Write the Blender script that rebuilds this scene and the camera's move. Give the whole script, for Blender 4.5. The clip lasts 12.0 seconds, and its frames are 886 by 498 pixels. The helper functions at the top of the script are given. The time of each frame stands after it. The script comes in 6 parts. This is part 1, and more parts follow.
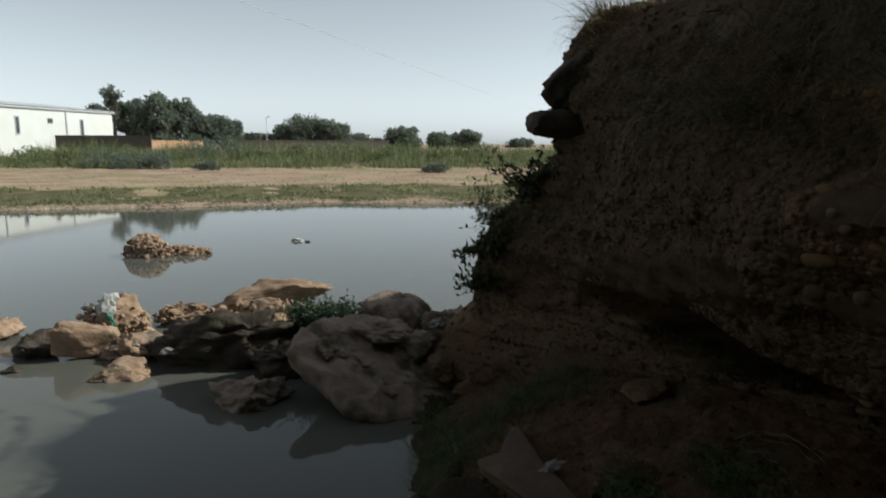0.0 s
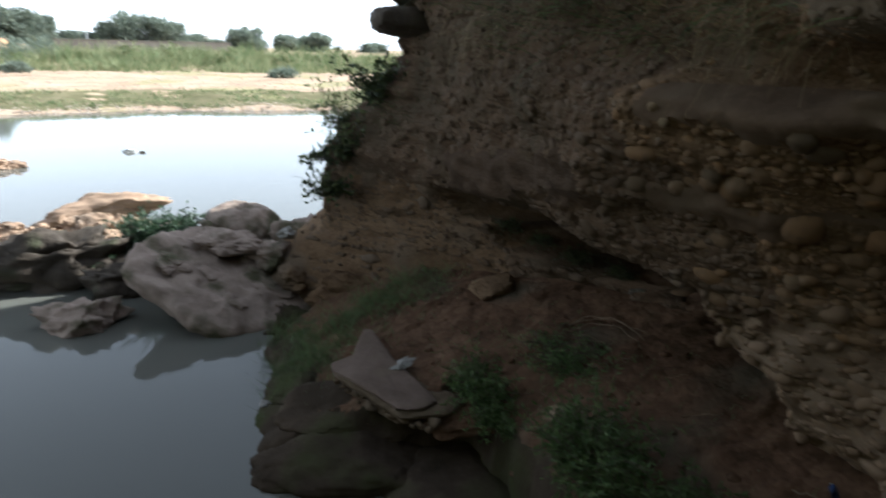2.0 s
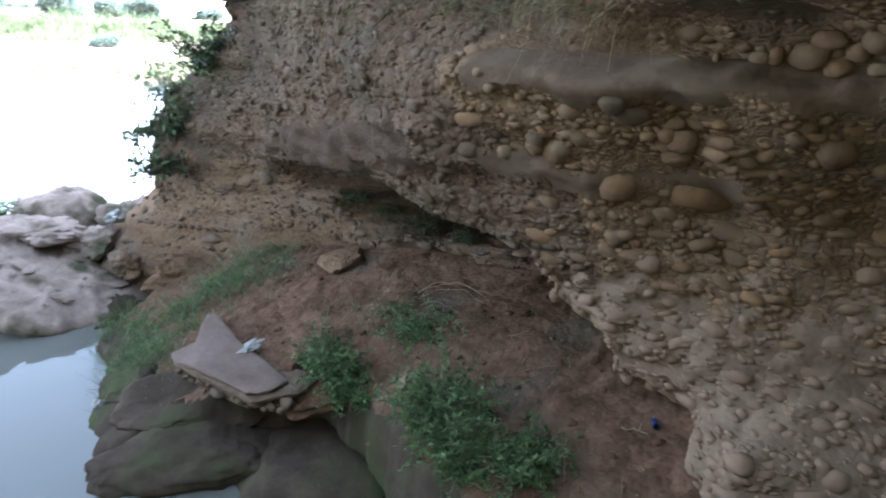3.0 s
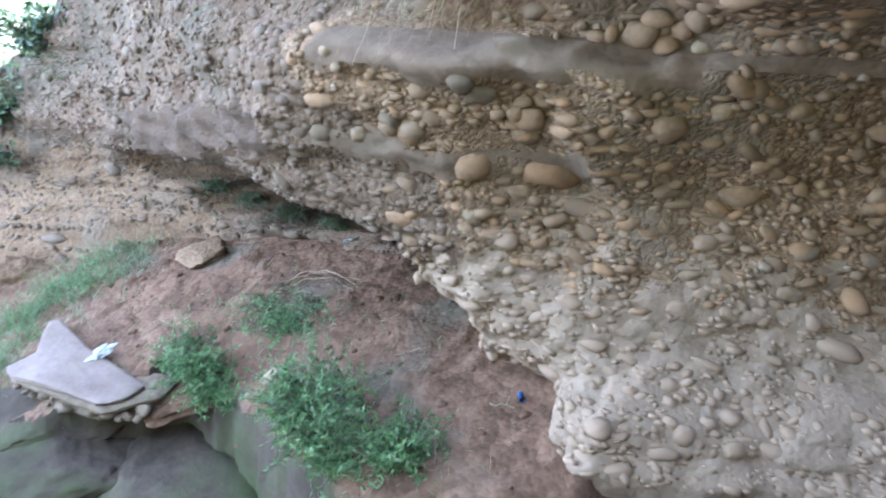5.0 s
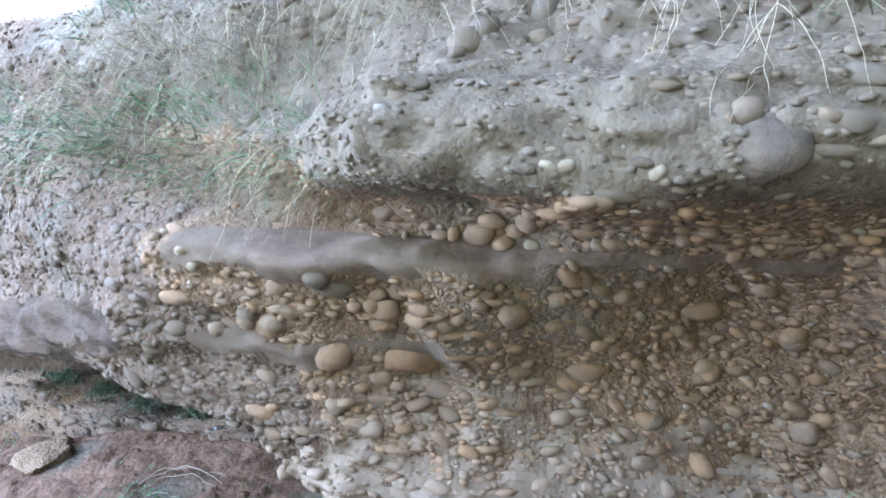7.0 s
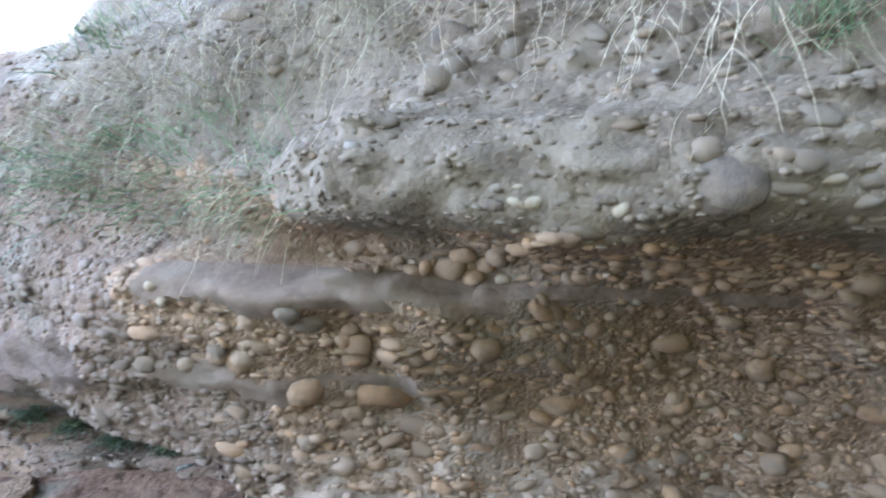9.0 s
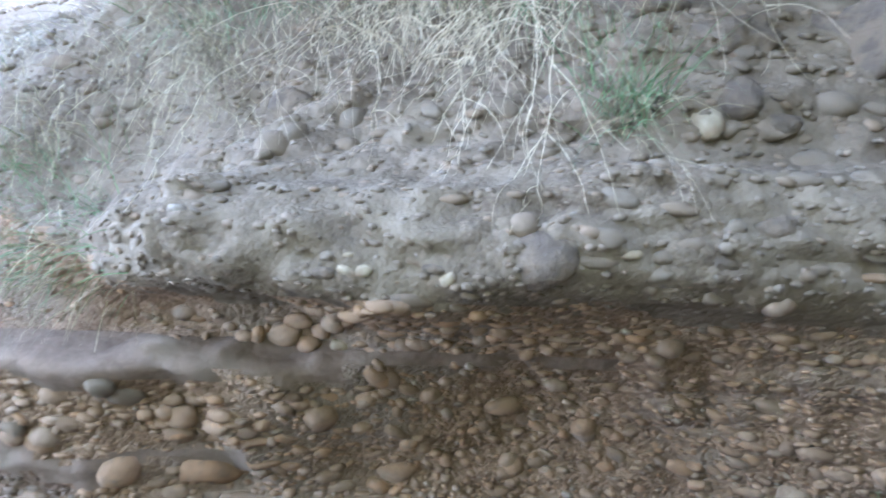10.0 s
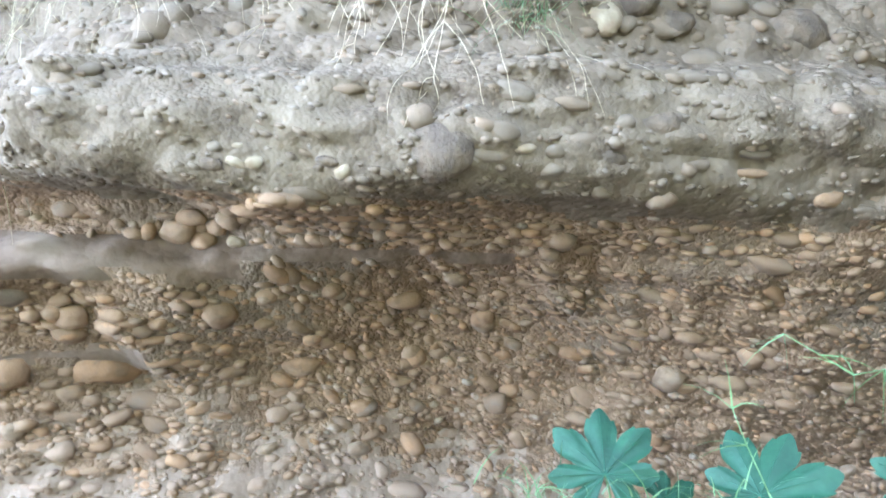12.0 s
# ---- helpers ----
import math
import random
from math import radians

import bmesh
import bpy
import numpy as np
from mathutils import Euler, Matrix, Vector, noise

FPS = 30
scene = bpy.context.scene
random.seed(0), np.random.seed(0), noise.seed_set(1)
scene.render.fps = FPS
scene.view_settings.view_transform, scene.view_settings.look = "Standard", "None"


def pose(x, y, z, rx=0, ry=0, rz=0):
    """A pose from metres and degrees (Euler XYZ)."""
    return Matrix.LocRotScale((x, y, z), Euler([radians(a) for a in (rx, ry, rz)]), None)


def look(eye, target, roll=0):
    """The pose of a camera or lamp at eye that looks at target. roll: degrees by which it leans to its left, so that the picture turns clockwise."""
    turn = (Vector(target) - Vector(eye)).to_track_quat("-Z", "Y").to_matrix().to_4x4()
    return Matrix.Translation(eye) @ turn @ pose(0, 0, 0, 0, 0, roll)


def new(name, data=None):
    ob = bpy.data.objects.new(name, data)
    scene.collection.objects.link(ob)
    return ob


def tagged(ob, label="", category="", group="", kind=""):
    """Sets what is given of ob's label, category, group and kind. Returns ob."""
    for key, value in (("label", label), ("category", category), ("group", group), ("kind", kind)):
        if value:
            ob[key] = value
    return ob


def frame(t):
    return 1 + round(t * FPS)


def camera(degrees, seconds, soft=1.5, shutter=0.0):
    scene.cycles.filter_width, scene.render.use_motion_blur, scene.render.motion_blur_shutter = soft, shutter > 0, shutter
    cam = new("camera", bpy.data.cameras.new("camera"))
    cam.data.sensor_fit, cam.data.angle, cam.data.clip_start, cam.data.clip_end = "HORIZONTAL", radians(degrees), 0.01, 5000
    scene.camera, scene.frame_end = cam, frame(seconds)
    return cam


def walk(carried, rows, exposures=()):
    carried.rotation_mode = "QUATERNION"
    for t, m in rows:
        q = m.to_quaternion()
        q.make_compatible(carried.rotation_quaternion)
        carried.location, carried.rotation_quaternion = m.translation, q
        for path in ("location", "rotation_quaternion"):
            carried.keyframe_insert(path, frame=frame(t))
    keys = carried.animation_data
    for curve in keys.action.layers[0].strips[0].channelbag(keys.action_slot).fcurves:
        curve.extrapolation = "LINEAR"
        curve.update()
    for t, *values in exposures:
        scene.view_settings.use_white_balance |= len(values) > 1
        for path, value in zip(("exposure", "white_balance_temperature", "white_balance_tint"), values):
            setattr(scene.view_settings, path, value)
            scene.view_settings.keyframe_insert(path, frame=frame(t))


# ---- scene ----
cam = camera(68.07, 12.0, soft=1.8, shutter=0.5)


def aim(az, el, roll=0.0, eye=(0, 0, 4.2)):
    a, e = radians(az), radians(el)
    t = (eye[0] + math.sin(a) * math.cos(e), eye[1] + math.cos(a) * math.cos(e), eye[2] + math.sin(e))
    return look(eye, t, roll)


PATH = [
    (0, aim(0.00, -9.10, 0.00, (0.000, -0.000, 4.300))),
    (0.5, aim(1.66, -11.39, -0.14, (0.010, 0.045, 4.278))),
    (1, aim(2.36, -12.46, 0.07, (0.010, 0.012, 4.259))),
    (1.5, aim(6.66, -14.84, 0.19, (0.061, 0.048, 4.224))),
    (2, aim(12.77, -16.82, 1.07, (0.123, 0.072, 4.205))),
    (2.5, aim(20.97, -18.74, 1.90, (0.218, 0.073, 4.176))),
    (3, aim(25.70, -19.00, 1.58, (0.281, 0.079, 4.184))),
    (3.2, aim(27.64, -18.91, 1.34, (0.278, 0.046, 4.179))),
    (4.8, aim(35.15, -20.60, 2.34, (0.454, 0.099, 4.161))),
    (5, aim(36.57, -19.95, 2.33, (0.468, 0.080, 4.150))),
    (5.5, aim(39.88, -15.42, 2.44, (0.492, 0.044, 4.196))),
    (6, aim(44.38, -10.14, 2.51, (0.529, -0.016, 4.265))),
    (6.5, aim(46.17, -5.82, 2.05, (0.551, -0.052, 4.341))),
    (8.5, aim(46.12, -5.47, 1.51, (0.533, -0.114, 4.371))),
    (9, aim(47.93, -2.95, 1.84, (0.558, -0.124, 4.386))),
    (9.5, aim(54.45, 0.01, 2.71, (0.593, -0.185, 4.415))),
    (10, aim(60.20, 2.68, 2.65, (0.602, -0.233, 4.431))),
    (10.5, aim(64.38, 4.59, 2.23, (0.608, -0.294, 4.446))),
    (11, aim(66.47, 3.55, 1.58, (0.609, -0.324, 4.460))),
    (11.5, aim(67.75, -1.87, 1.51, (0.635, -0.335, 4.423))),
    (12, aim(67.87, -5.17, 2.75, (0.646, -0.317, 4.376))),
]
walk(cam, PATH, [(0, 0.2, 5900, 3), (0.5, 0.5, 6000, 6), (1.0, 0.6, 6000, 6), (1.5, 1.2, 6100, 6), (2.0, 1.95, 5450, 7), (2.5, 3.1, 5000, 8), (3.2, 4.4, 4800, 10), (4.8, 5.7, 4400, 10), (5.5, 6.0, 4320, 10), (6.5, 6.05, 4200, 11), (8.5, 5.65, 4300, 11), (9.5, 5.98, 4230, 12), (10.5, 5.95, 4180, 13), (11.0, 6.0, 4190, 13), (11.5, 6.3, 4350, 10), (12, 6.58, 4430, 9)])

# ---------- world and sun ----------
SUN_AZ, SUN_EL = 84.0, 38.0
world = bpy.data.worlds.new("sky")
scene.world = world
world.use_nodes = True
wn = world.node_tree.nodes
sky = wn.new("ShaderNodeTexSky")
sky.sky_type = "NISHITA"
sky.sun_disc = False
sky.sun_elevation = radians(SUN_EL)
sky.sun_rotation = radians(SUN_AZ)
sky.air_density, sky.dust_density, sky.ozone_density = 1.0, 0.7, 1.0
haze = wn.new("ShaderNodeMix")
haze.data_type = "RGBA"
haze.inputs[0].default_value = 0.88
grey = wn.new("ShaderNodeRGBToBW")
world.node_tree.links.new(sky.outputs[0], grey.inputs[0])
world.node_tree.links.new(sky.outputs[0], haze.inputs[6])
world.node_tree.links.new(grey.outputs[0], haze.inputs[7])
world.node_tree.links.new(haze.outputs[2], wn["Background"].inputs[0])
wn["Background"].inputs[1].default_value = 0.13
sun = new("sun", bpy.data.lights.new("sun", "SUN"))
sun.data.energy, sun.data.angle, sun.data.color = 3.8, radians(0.6), (1.0, 0.93, 0.82)
sa, se = radians(SUN_AZ), radians(SUN_EL)
sun.matrix_world = look((30 * math.sin(sa), 30 * math.cos(sa), 40), (30 * math.sin(sa) - math.sin(sa) * math.cos(se), 30 * math.cos(sa) - math.cos(sa) * math.cos(se), 40 - math.sin(se)))


# ---------- materials ----------
def ramp_node(nt, stops):
    r = nt.nodes.new("ShaderNodeValToRGB")
    while len(r.color_ramp.elements) > 1:
        r.color_ramp.elements.remove(r.color_ramp.elements[-1])
    r.color_ramp.elements[0].position, r.color_ramp.elements[0].color = stops[0][0], (*stops[0][1], 1)
    for p, c in stops[1:]:
        r.color_ramp.elements.new(p).color = (*c, 1)
    return r


def material(name, stops, scale=3.0, rough=0.9, bump=0.3, fine=40.0, spots=None, chance="", spec=0.05, stretch=(1, 1, 1), bump_size=0.02, pebble=0.0, dust=None):
    """Two-scale noise colour, with fine grain and relief. chance: 'object' or 'island' shifts the colour piece by piece."""
    m = bpy.data.materials.new(name)
    m.use_nodes = True
    nt = m.node_tree
    L = nt.links.new
    b = nt.nodes["Principled BSDF"]
    geo = nt.nodes.new("ShaderNodeNewGeometry")
    mp = nt.nodes.new("ShaderNodeMapping")
    mp.inputs["Scale"].default_value = stretch
    L(geo.outputs["Position"], mp.inputs[0])
    n1 = nt.nodes.new("ShaderNodeTexNoise")
    n1.inputs["Scale"].default_value, n1.inputs["Detail"].default_value, n1.inputs["Roughness"].default_value = scale, 6, 0.6
    n2 = nt.nodes.new("ShaderNodeTexNoise")
    n2.inputs["Scale"].default_value, n2.inputs["Detail"].default_value = fine, 4
    L(mp.outputs[0], n1.inputs["Vector"])
    L(mp.outputs[0], n2.inputs["Vector"])
    mix = nt.nodes.new("ShaderNodeMath")
    mix.operation = "MULTIPLY_ADD"
    L(n2.outputs[0], mix.inputs[0])
    mix.inputs[1].default_value = 0.35
    add = nt.nodes.new("ShaderNodeMath")
    add.operation = "MULTIPLY_ADD"
    L(n1.outputs[0], add.inputs[0])
    add.inputs[1].default_value, add.inputs[2].default_value = 1.5, -0.42
    L(add.outputs[0], mix.inputs[2])
    fac = mix.outputs[0]
    if chance:
        src = nt.nodes.new("ShaderNodeObjectInfo").outputs["Random"] if chance == "object" else geo.outputs["Random Per Island"]
        k = nt.nodes.new("ShaderNodeMath")
        k.operation = "MULTIPLY_ADD"
        L(fac, k.inputs[0])
        k.inputs[1].default_value = 0.3
        k2 = nt.nodes.new("ShaderNodeMath")
        k2.operation = "MULTIPLY_ADD"
        L(src, k2.inputs[0])
        k2.inputs[1].default_value, k2.inputs[2].default_value = 0.95, -0.1
        L(k2.outputs[0], k.inputs[2])
        fac = k.outputs[0]
    height = mix.outputs[0]
    if pebble:
        for size, share in ((pebble, 0.3), (pebble * 2.3, 0.18)):
            vo = nt.nodes.new("ShaderNodeTexVoronoi")
            vo.inputs["Scale"].default_value = size
            L(mp.outputs[0], vo.inputs["Vector"])
            sep = nt.nodes.new("ShaderNodeSeparateColor")
            L(vo.outputs["Color"], sep.inputs[0])
            k3 = nt.nodes.new("ShaderNodeMath")
            k3.operation = "MULTIPLY_ADD"
            L(sep.outputs[0], k3.inputs[0])
            k3.inputs[1].default_value = share
            k4 = nt.nodes.new("ShaderNodeMath")
            k4.operation = "SUBTRACT"
            L(fac, k4.inputs[0])
            k4.inputs[1].default_value = share / 2
            L(k4.outputs[0], k3.inputs[2])
            fac = k3.outputs[0]
            k5 = nt.nodes.new("ShaderNodeMath")
            k5.operation = "MULTIPLY_ADD"
            L(vo.outputs["Distance"], k5.inputs[0])
            k5.inputs[1].default_value = -3.0 * share
            L(height, k5.inputs[2])
            height = k5.outputs[0]
    r = ramp_node(nt, stops)
    L(fac, r.inputs[0])
    col = r.outputs[0]
    if spots:
        sscale, lo, hi, scol = spots
        n3 = nt.nodes.new("ShaderNodeTexNoise")
        n3.inputs["Scale"].default_value, n3.inputs["Detail"].default_value = sscale, 5
        L(geo.outputs["Position"], n3.inputs["Vector"])
        mr = nt.nodes.new("ShaderNodeMapRange")
        mr.inputs["From Min"].default_value, mr.inputs["From Max"].default_value = lo, hi
        L(n3.outputs[0], mr.inputs[0])
        mx = nt.nodes.new("ShaderNodeMix")
        mx.data_type = "RGBA"
        L(mr.outputs[0], mx.inputs[0])
        L(col, mx.inputs[6])
        mx.inputs[7].default_value = (*scol, 1)
        col = mx.outputs[2]
    if dust:
        # earth clinging to the stones: two tones, in patches and as a thin film
        thin, thick, tones = dust
        n4 = nt.nodes.new("ShaderNodeTexNoise")
        n4.inputs["Scale"].default_value, n4.inputs["Detail"].default_value = 9.0, 5
        L(geo.outputs["Position"], n4.inputs["Vector"])
        md = nt.nodes.new("ShaderNodeMapRange")
        md.inputs["From Min"].default_value, md.inputs["From Max"].default_value = 0.36, 0.62
        md.inputs["To Min"].default_value, md.inputs["To Max"].default_value = thin, thick
        L(n4.outputs[0], md.inputs[0])
        dr = ramp_node(nt, [(0.2, tones[0]), (0.8, tones[1])])
        n5 = nt.nodes.new("ShaderNodeTexNoise")
        n5.inputs["Scale"].default_value, n5.inputs["Detail"].default_value = 1.1, 5
        L(geo.outputs["Position"], n5.inputs["Vector"])
        L(n5.outputs[0], dr.inputs[0])
        mx = nt.nodes.new("ShaderNodeMix")
        mx.data_type = "RGBA"
        L(md.outputs[0], mx.inputs[0])
        L(col, mx.inputs[6])
        L(dr.outputs[0], mx.inputs[7])
        col = mx.outputs[2]
    L(col, b.inputs["Base Color"])
    b.inputs["Roughness"].default_value = rough
    b.inputs["Specular IOR Level"].default_value = spec
    if bump:
        bp = nt.nodes.new("ShaderNodeBump")
        bp.inputs["Strength"].default_value, bp.inputs["Distance"].default_value = bump, bump_size
        L(height, bp.inputs["Height"])
        L(bp.outputs[0], b.inputs["Normal"])
    return m


EARTH = ((0.128, 0.082, 0.046), (0.172, 0.115, 0.068))
GREYISH = ((0.09, 0.065, 0.041), (0.136, 0.103, 0.068))
REDDISH = ((0.078, 0.053, 0.034), (0.115, 0.08, 0.052))
DUST = ((0.165, 0.114, 0.073), (0.21, 0.15, 0.1))
COBBLE = [(0.0, (0.115, 0.092, 0.068)), (0.25, (0.165, 0.114, 0.07)), (0.5, (0.2, 0.13, 0.072)), (0.75, (0.245, 0.142, 0.068)), (0.93, (0.205, 0.155, 0.102)), (1.0, (0.205, 0.172, 0.13))]
FOOTST = [(0.0, (0.14, 0.096, 0.06)), (0.5, (0.19, 0.132, 0.083)), (1.0, (0.235, 0.17, 0.115))]
GRITTY = [(0.0, (0.09, 0.075, 0.058)), (0.4, (0.13, 0.103, 0.074)), (0.75, (0.2, 0.134, 0.08)), (1.0, (0.19, 0.165, 0.13))]
M_cob = material("cobble_stone", COBBLE, 9, 0.92, 0.7, 28, (11, 0.52, 0.66, (0.13, 0.092, 0.058)), chance="object", spec=0.07, bump_size=0.012, dust=(0.26, 0.86, EARTH))
M_cobj = material("cobble_stone_joined", COBBLE, 6, 0.92, 0.3, 45, chance="island", spec=0.07, dust=(0.34, 0.86, EARTH))
# upper stones: veil and sky light are put into the greyer colour
M_up = material("hazed_cobble", GRITTY, 9, 0.92, 0.7, 28, (11, 0.52, 0.66, (0.09, 0.075, 0.058)), chance="object", spec=0.07, bump_size=0.012, dust=(0.55, 0.97, GREYISH))
M_upj = material("hazed_cobble_joined", GRITTY, 6, 0.92, 0.3, 45, chance="island", spec=0.07, dust=(0.5, 0.97, GREYISH))
M_grey = material("grey_boulder_stone", [(0.1, (0.055, 0.041, 0.029)), (0.9, (0.088, 0.068, 0.049))], 7, 0.92, 1.0, 22, (9, 0.48, 0.62, (0.1, 0.072, 0.047)), bump_size=0.03, dust=(0.1, 0.7, GREYISH))
M_pale = material("pale_quartz_stone", [(0.2, (0.2, 0.158, 0.1)), (0.8, (0.275, 0.225, 0.15))], 8, 0.85, 0.5, dust=(0.1, 0.6, EARTH))
M_cliff = material("conglomerate_matrix", [(0.1, (0.094, 0.058, 0.032)), (0.5, (0.143, 0.094, 0.054)), (0.9, (0.185, 0.126, 0.075))], 2.2, 0.95, 0.6, 40, (0.9, 0.52, 0.66, (0.14, 0.104, 0.07)), bump_size=0.035, pebble=22.0)
# same gravel as below, greyed to carry the haze
M_slope = material("hazed_gravel_slope", [(0.1, (0.068, 0.05, 0.032)), (0.5, (0.107, 0.08, 0.053)), (0.9, (0.15, 0.115, 0.078))], 2.2, 0.95, 0.4, 30, (1.3, 0.47, 0.64, (0.125, 0.095, 0.062)), bump_size=0.04, pebble=10.0)
M_sand = material("sandstone_lens", [(0.1, (0.08, 0.055, 0.036)), (0.5, (0.11, 0.077, 0.051)), (0.9, (0.14, 0.1, 0.068))], 3.0, 0.95, 0.3, 34, (2.2, 0.5, 0.64, (0.115, 0.085, 0.057)), bump_size=0.025, pebble=9.0)
M_ledge = material("gritty_ledge", [(0.1, (0.057, 0.041, 0.026)), (0.45, (0.1, 0.075, 0.049)), (0.9, (0.152, 0.118, 0.08))], 3.2, 0.95, 0.35, 34, (1.7, 0.46, 0.63, (0.138, 0.106, 0.07)), bump_size=0.03, pebble=24.0)
# darker copy of the sandstone, offsetting strong light beyond the corner
M_sand_dim = material("dimmed_sandstone", [(0.1, (0.045, 0.03, 0.019)), (0.5, (0.06, 0.041, 0.027)), (0.9, (0.078, 0.055, 0.037))], 2.0, 0.95, 0.5, 30, (2.2, 0.5, 0.64, (0.07, 0.047, 0.03)), stretch=(1, 1, 1.8), bump_size=0.025, pebble=14.0)
# reddish earth, toned down further to offset the strong side light
M_earth = material("reddish_gravelly_earth", [(0.1, (0.066, 0.042, 0.026)), (0.5, (0.1, 0.066, 0.041)), (0.9, (0.138, 0.096, 0.062))], 1.7, 0.95, 0.6, 36, (0.8, 0.5, 0.64, (0.085, 0.066, 0.044)), bump_size=0.035, pebble=18.0)
M_earthj = material("earth_coated_pebble", [(0.0, (0.08, 0.064, 0.049)), (0.5, (0.125, 0.09, 0.06)), (1.0, (0.155, 0.127, 0.095))], 6, 0.94, 0.3, 45, chance="island", spec=0.07, dust=(0.4, 0.9, REDDISH))
M_foot = material("dusty_gravel", [(0.1, (0.13, 0.092, 0.06)), (0.5, (0.172, 0.126, 0.085)), (0.9, (0.21, 0.158, 0.11))], 2.4, 0.95, 0.35, 30, bump_size=0.04, pebble=9.0)
# kept dark so that the added wall behind bounces little light
M_screen = material("dim_screen_earth", [(0.1, (0.03, 0.028, 0.017)), (0.5, (0.052, 0.05, 0.03)), (0.9, (0.085, 0.075, 0.047))], 1.4, 0.95, 0.6, 12, (0.7, 0.5, 0.64, (0.04, 0.05, 0.022)), bump_size=0.1)
M_fcob = material("dusty_large_cobble", FOOTST, 5, 0.95, 0.4, 45, chance="object", dust=(0.5, 0.95, DUST))
M_footc = material("dusty_cobble", FOOTST, 5, 0.95, 0.4, 45, chance="island", dust=(0.5, 0.95, DUST))
M_mud = material("mud_bank", [(0.1, (0.047, 0.029, 0.017)), (0.5, (0.092, 0.054, 0.032)), (0.9, (0.138, 0.087, 0.054))], 1.6, 0.9, 0.45, 22, (0.8, 0.55, 0.68, (0.075, 0.06, 0.04)), bump_size=0.045, pebble=9.0)
M_rock = material("river_rock", [(0.1, (0.17, 0.118, 0.08)), (0.5, (0.31, 0.215, 0.145)), (0.9, (0.42, 0.30, 0.205))], 2.0, 0.9, 0.8, 20, (1.1, 0.56, 0.7, (0.16, 0.13, 0.10)), bump_size=0.05)
M_slab = material("layered_slab", [(0.1, (0.15, 0.116, 0.092)), (0.5, (0.245, 0.192, 0.155)), (0.9, (0.33, 0.265, 0.215))], 2.6, 0.9, 1.0, 20, (1.6, 0.5, 0.64, (0.075, 0.07, 0.042)), bump_size=0.04)
# wet rock, and rocks out of the sun whose shade is in this colour
M_dark = material("wet_shade_toned_rock", [(0.1, (0.025, 0.02, 0.015)), (0.5, (0.055, 0.044, 0.033)), (0.9, (0.095, 0.076, 0.057))], 2.2, 0.8, 0.9, 20, (1.4, 0.6, 0.75, (0.05, 0.055, 0.028)), bump_size=0.05, spec=0.2)
# mossy mud; its dark tone also carries the shade of the hollow
M_block = material("mossy_mud_with_shade", [(0.1, (0.026, 0.02, 0.014)), (0.5, (0.05, 0.038, 0.027)), (0.9, (0.085, 0.064, 0.045))], 2.6, 0.92, 0.5, 16, (1.3, 0.48, 0.66, (0.042, 0.048, 0.02)), bump_size=0.05)
M_star = material("pinkish_flat_stone", [(0.1, (0.1, 0.074, 0.057)), (0.5, (0.145, 0.108, 0.085)), (0.9, (0.19, 0.144, 0.115))], 2.2, 0.9, 0.7, 26, (2.6, 0.55, 0.7, (0.15, 0.115, 0.085)), bump_size=0.02)
M_ground = material("river_flat_ground", [(0.1, (0.19, 0.13, 0.085)), (0.5, (0.33, 0.24, 0.165)), (0.9, (0.42, 0.32, 0.23))], 0.25, 0.95, 0.5, 3.0, (0.12, 0.53, 0.6, (0.25, 0.22, 0.12)), bump_size=0.1)
M_shore = material("shore_turf", [(0.1, (0.06, 0.062, 0.032)), (0.5, (0.115, 0.105, 0.055)), (0.9, (0.2, 0.165, 0.105))], 0.6, 0.95, 0.5, 5.0, bump_size=0.1)
M_stone = material("shore_stone", [(0.1, (0.2, 0.16, 0.12)), (0.9, (0.45, 0.38, 0.31))], 1, 0.9, 0, chance="island")


def leaf_material(name, dark, mid, light, shine=0.45, through_light=0.25, relief=0.0, grain=2.0, chance="island"):
    m = material(name, [(0.1, dark), (0.5, mid), (0.95, light)], grain, shine, relief, 12 * grain / 2, chance=chance, spec=0.3, bump_size=0.01)
    nt = m.node_tree
    b = nt.nodes["Principled BSDF"]
    tr = nt.nodes.new("ShaderNodeBsdfTranslucent")
    ms = nt.nodes.new("ShaderNodeMixShader")
    ms.inputs[0].default_value = through_light
    nt.links.new(b.inputs["Base Color"].links[0].from_socket, tr.inputs[0])
    nt.links.new(b.outputs[0], ms.inputs[1])
    nt.links.new(tr.outputs[0], ms.inputs[2])
    nt.links.new(ms.outputs[0], nt.nodes["Material Output"].inputs[0])
    return m


M_leaf = leaf_material("shrub_leaf", (0.025, 0.04, 0.015), (0.06, 0.085, 0.03), (0.13, 0.15, 0.06))
M_green = leaf_material("fresh_grass", (0.052, 0.09, 0.03), (0.1, 0.155, 0.056), (0.155, 0.21, 0.085))
M_herb = leaf_material("herb_leaf", (0.05, 0.092, 0.026), (0.09, 0.145, 0.045), (0.145, 0.2, 0.072), 0.55, 0.3)
M_bush = leaf_material("bush_leaf", (0.02, 0.042, 0.022), (0.038, 0.072, 0.036), (0.065, 0.105, 0.05))
M_dry = leaf_material("dry_grass", (0.1, 0.08, 0.042), (0.19, 0.15, 0.078), (0.32, 0.26, 0.145), 0.8, 0.15)
M_root = material("bleached_root", [(0.1, (0.25, 0.195, 0.118)), (0.9, (0.44, 0.36, 0.24))], 12, 0.8, 0)
M_castor = leaf_material("castor_leaf", (0.008, 0.028, 0.011), (0.014, 0.043, 0.018), (0.026, 0.066, 0.029), 0.6, 0.2, 0.5, 9.0, "")
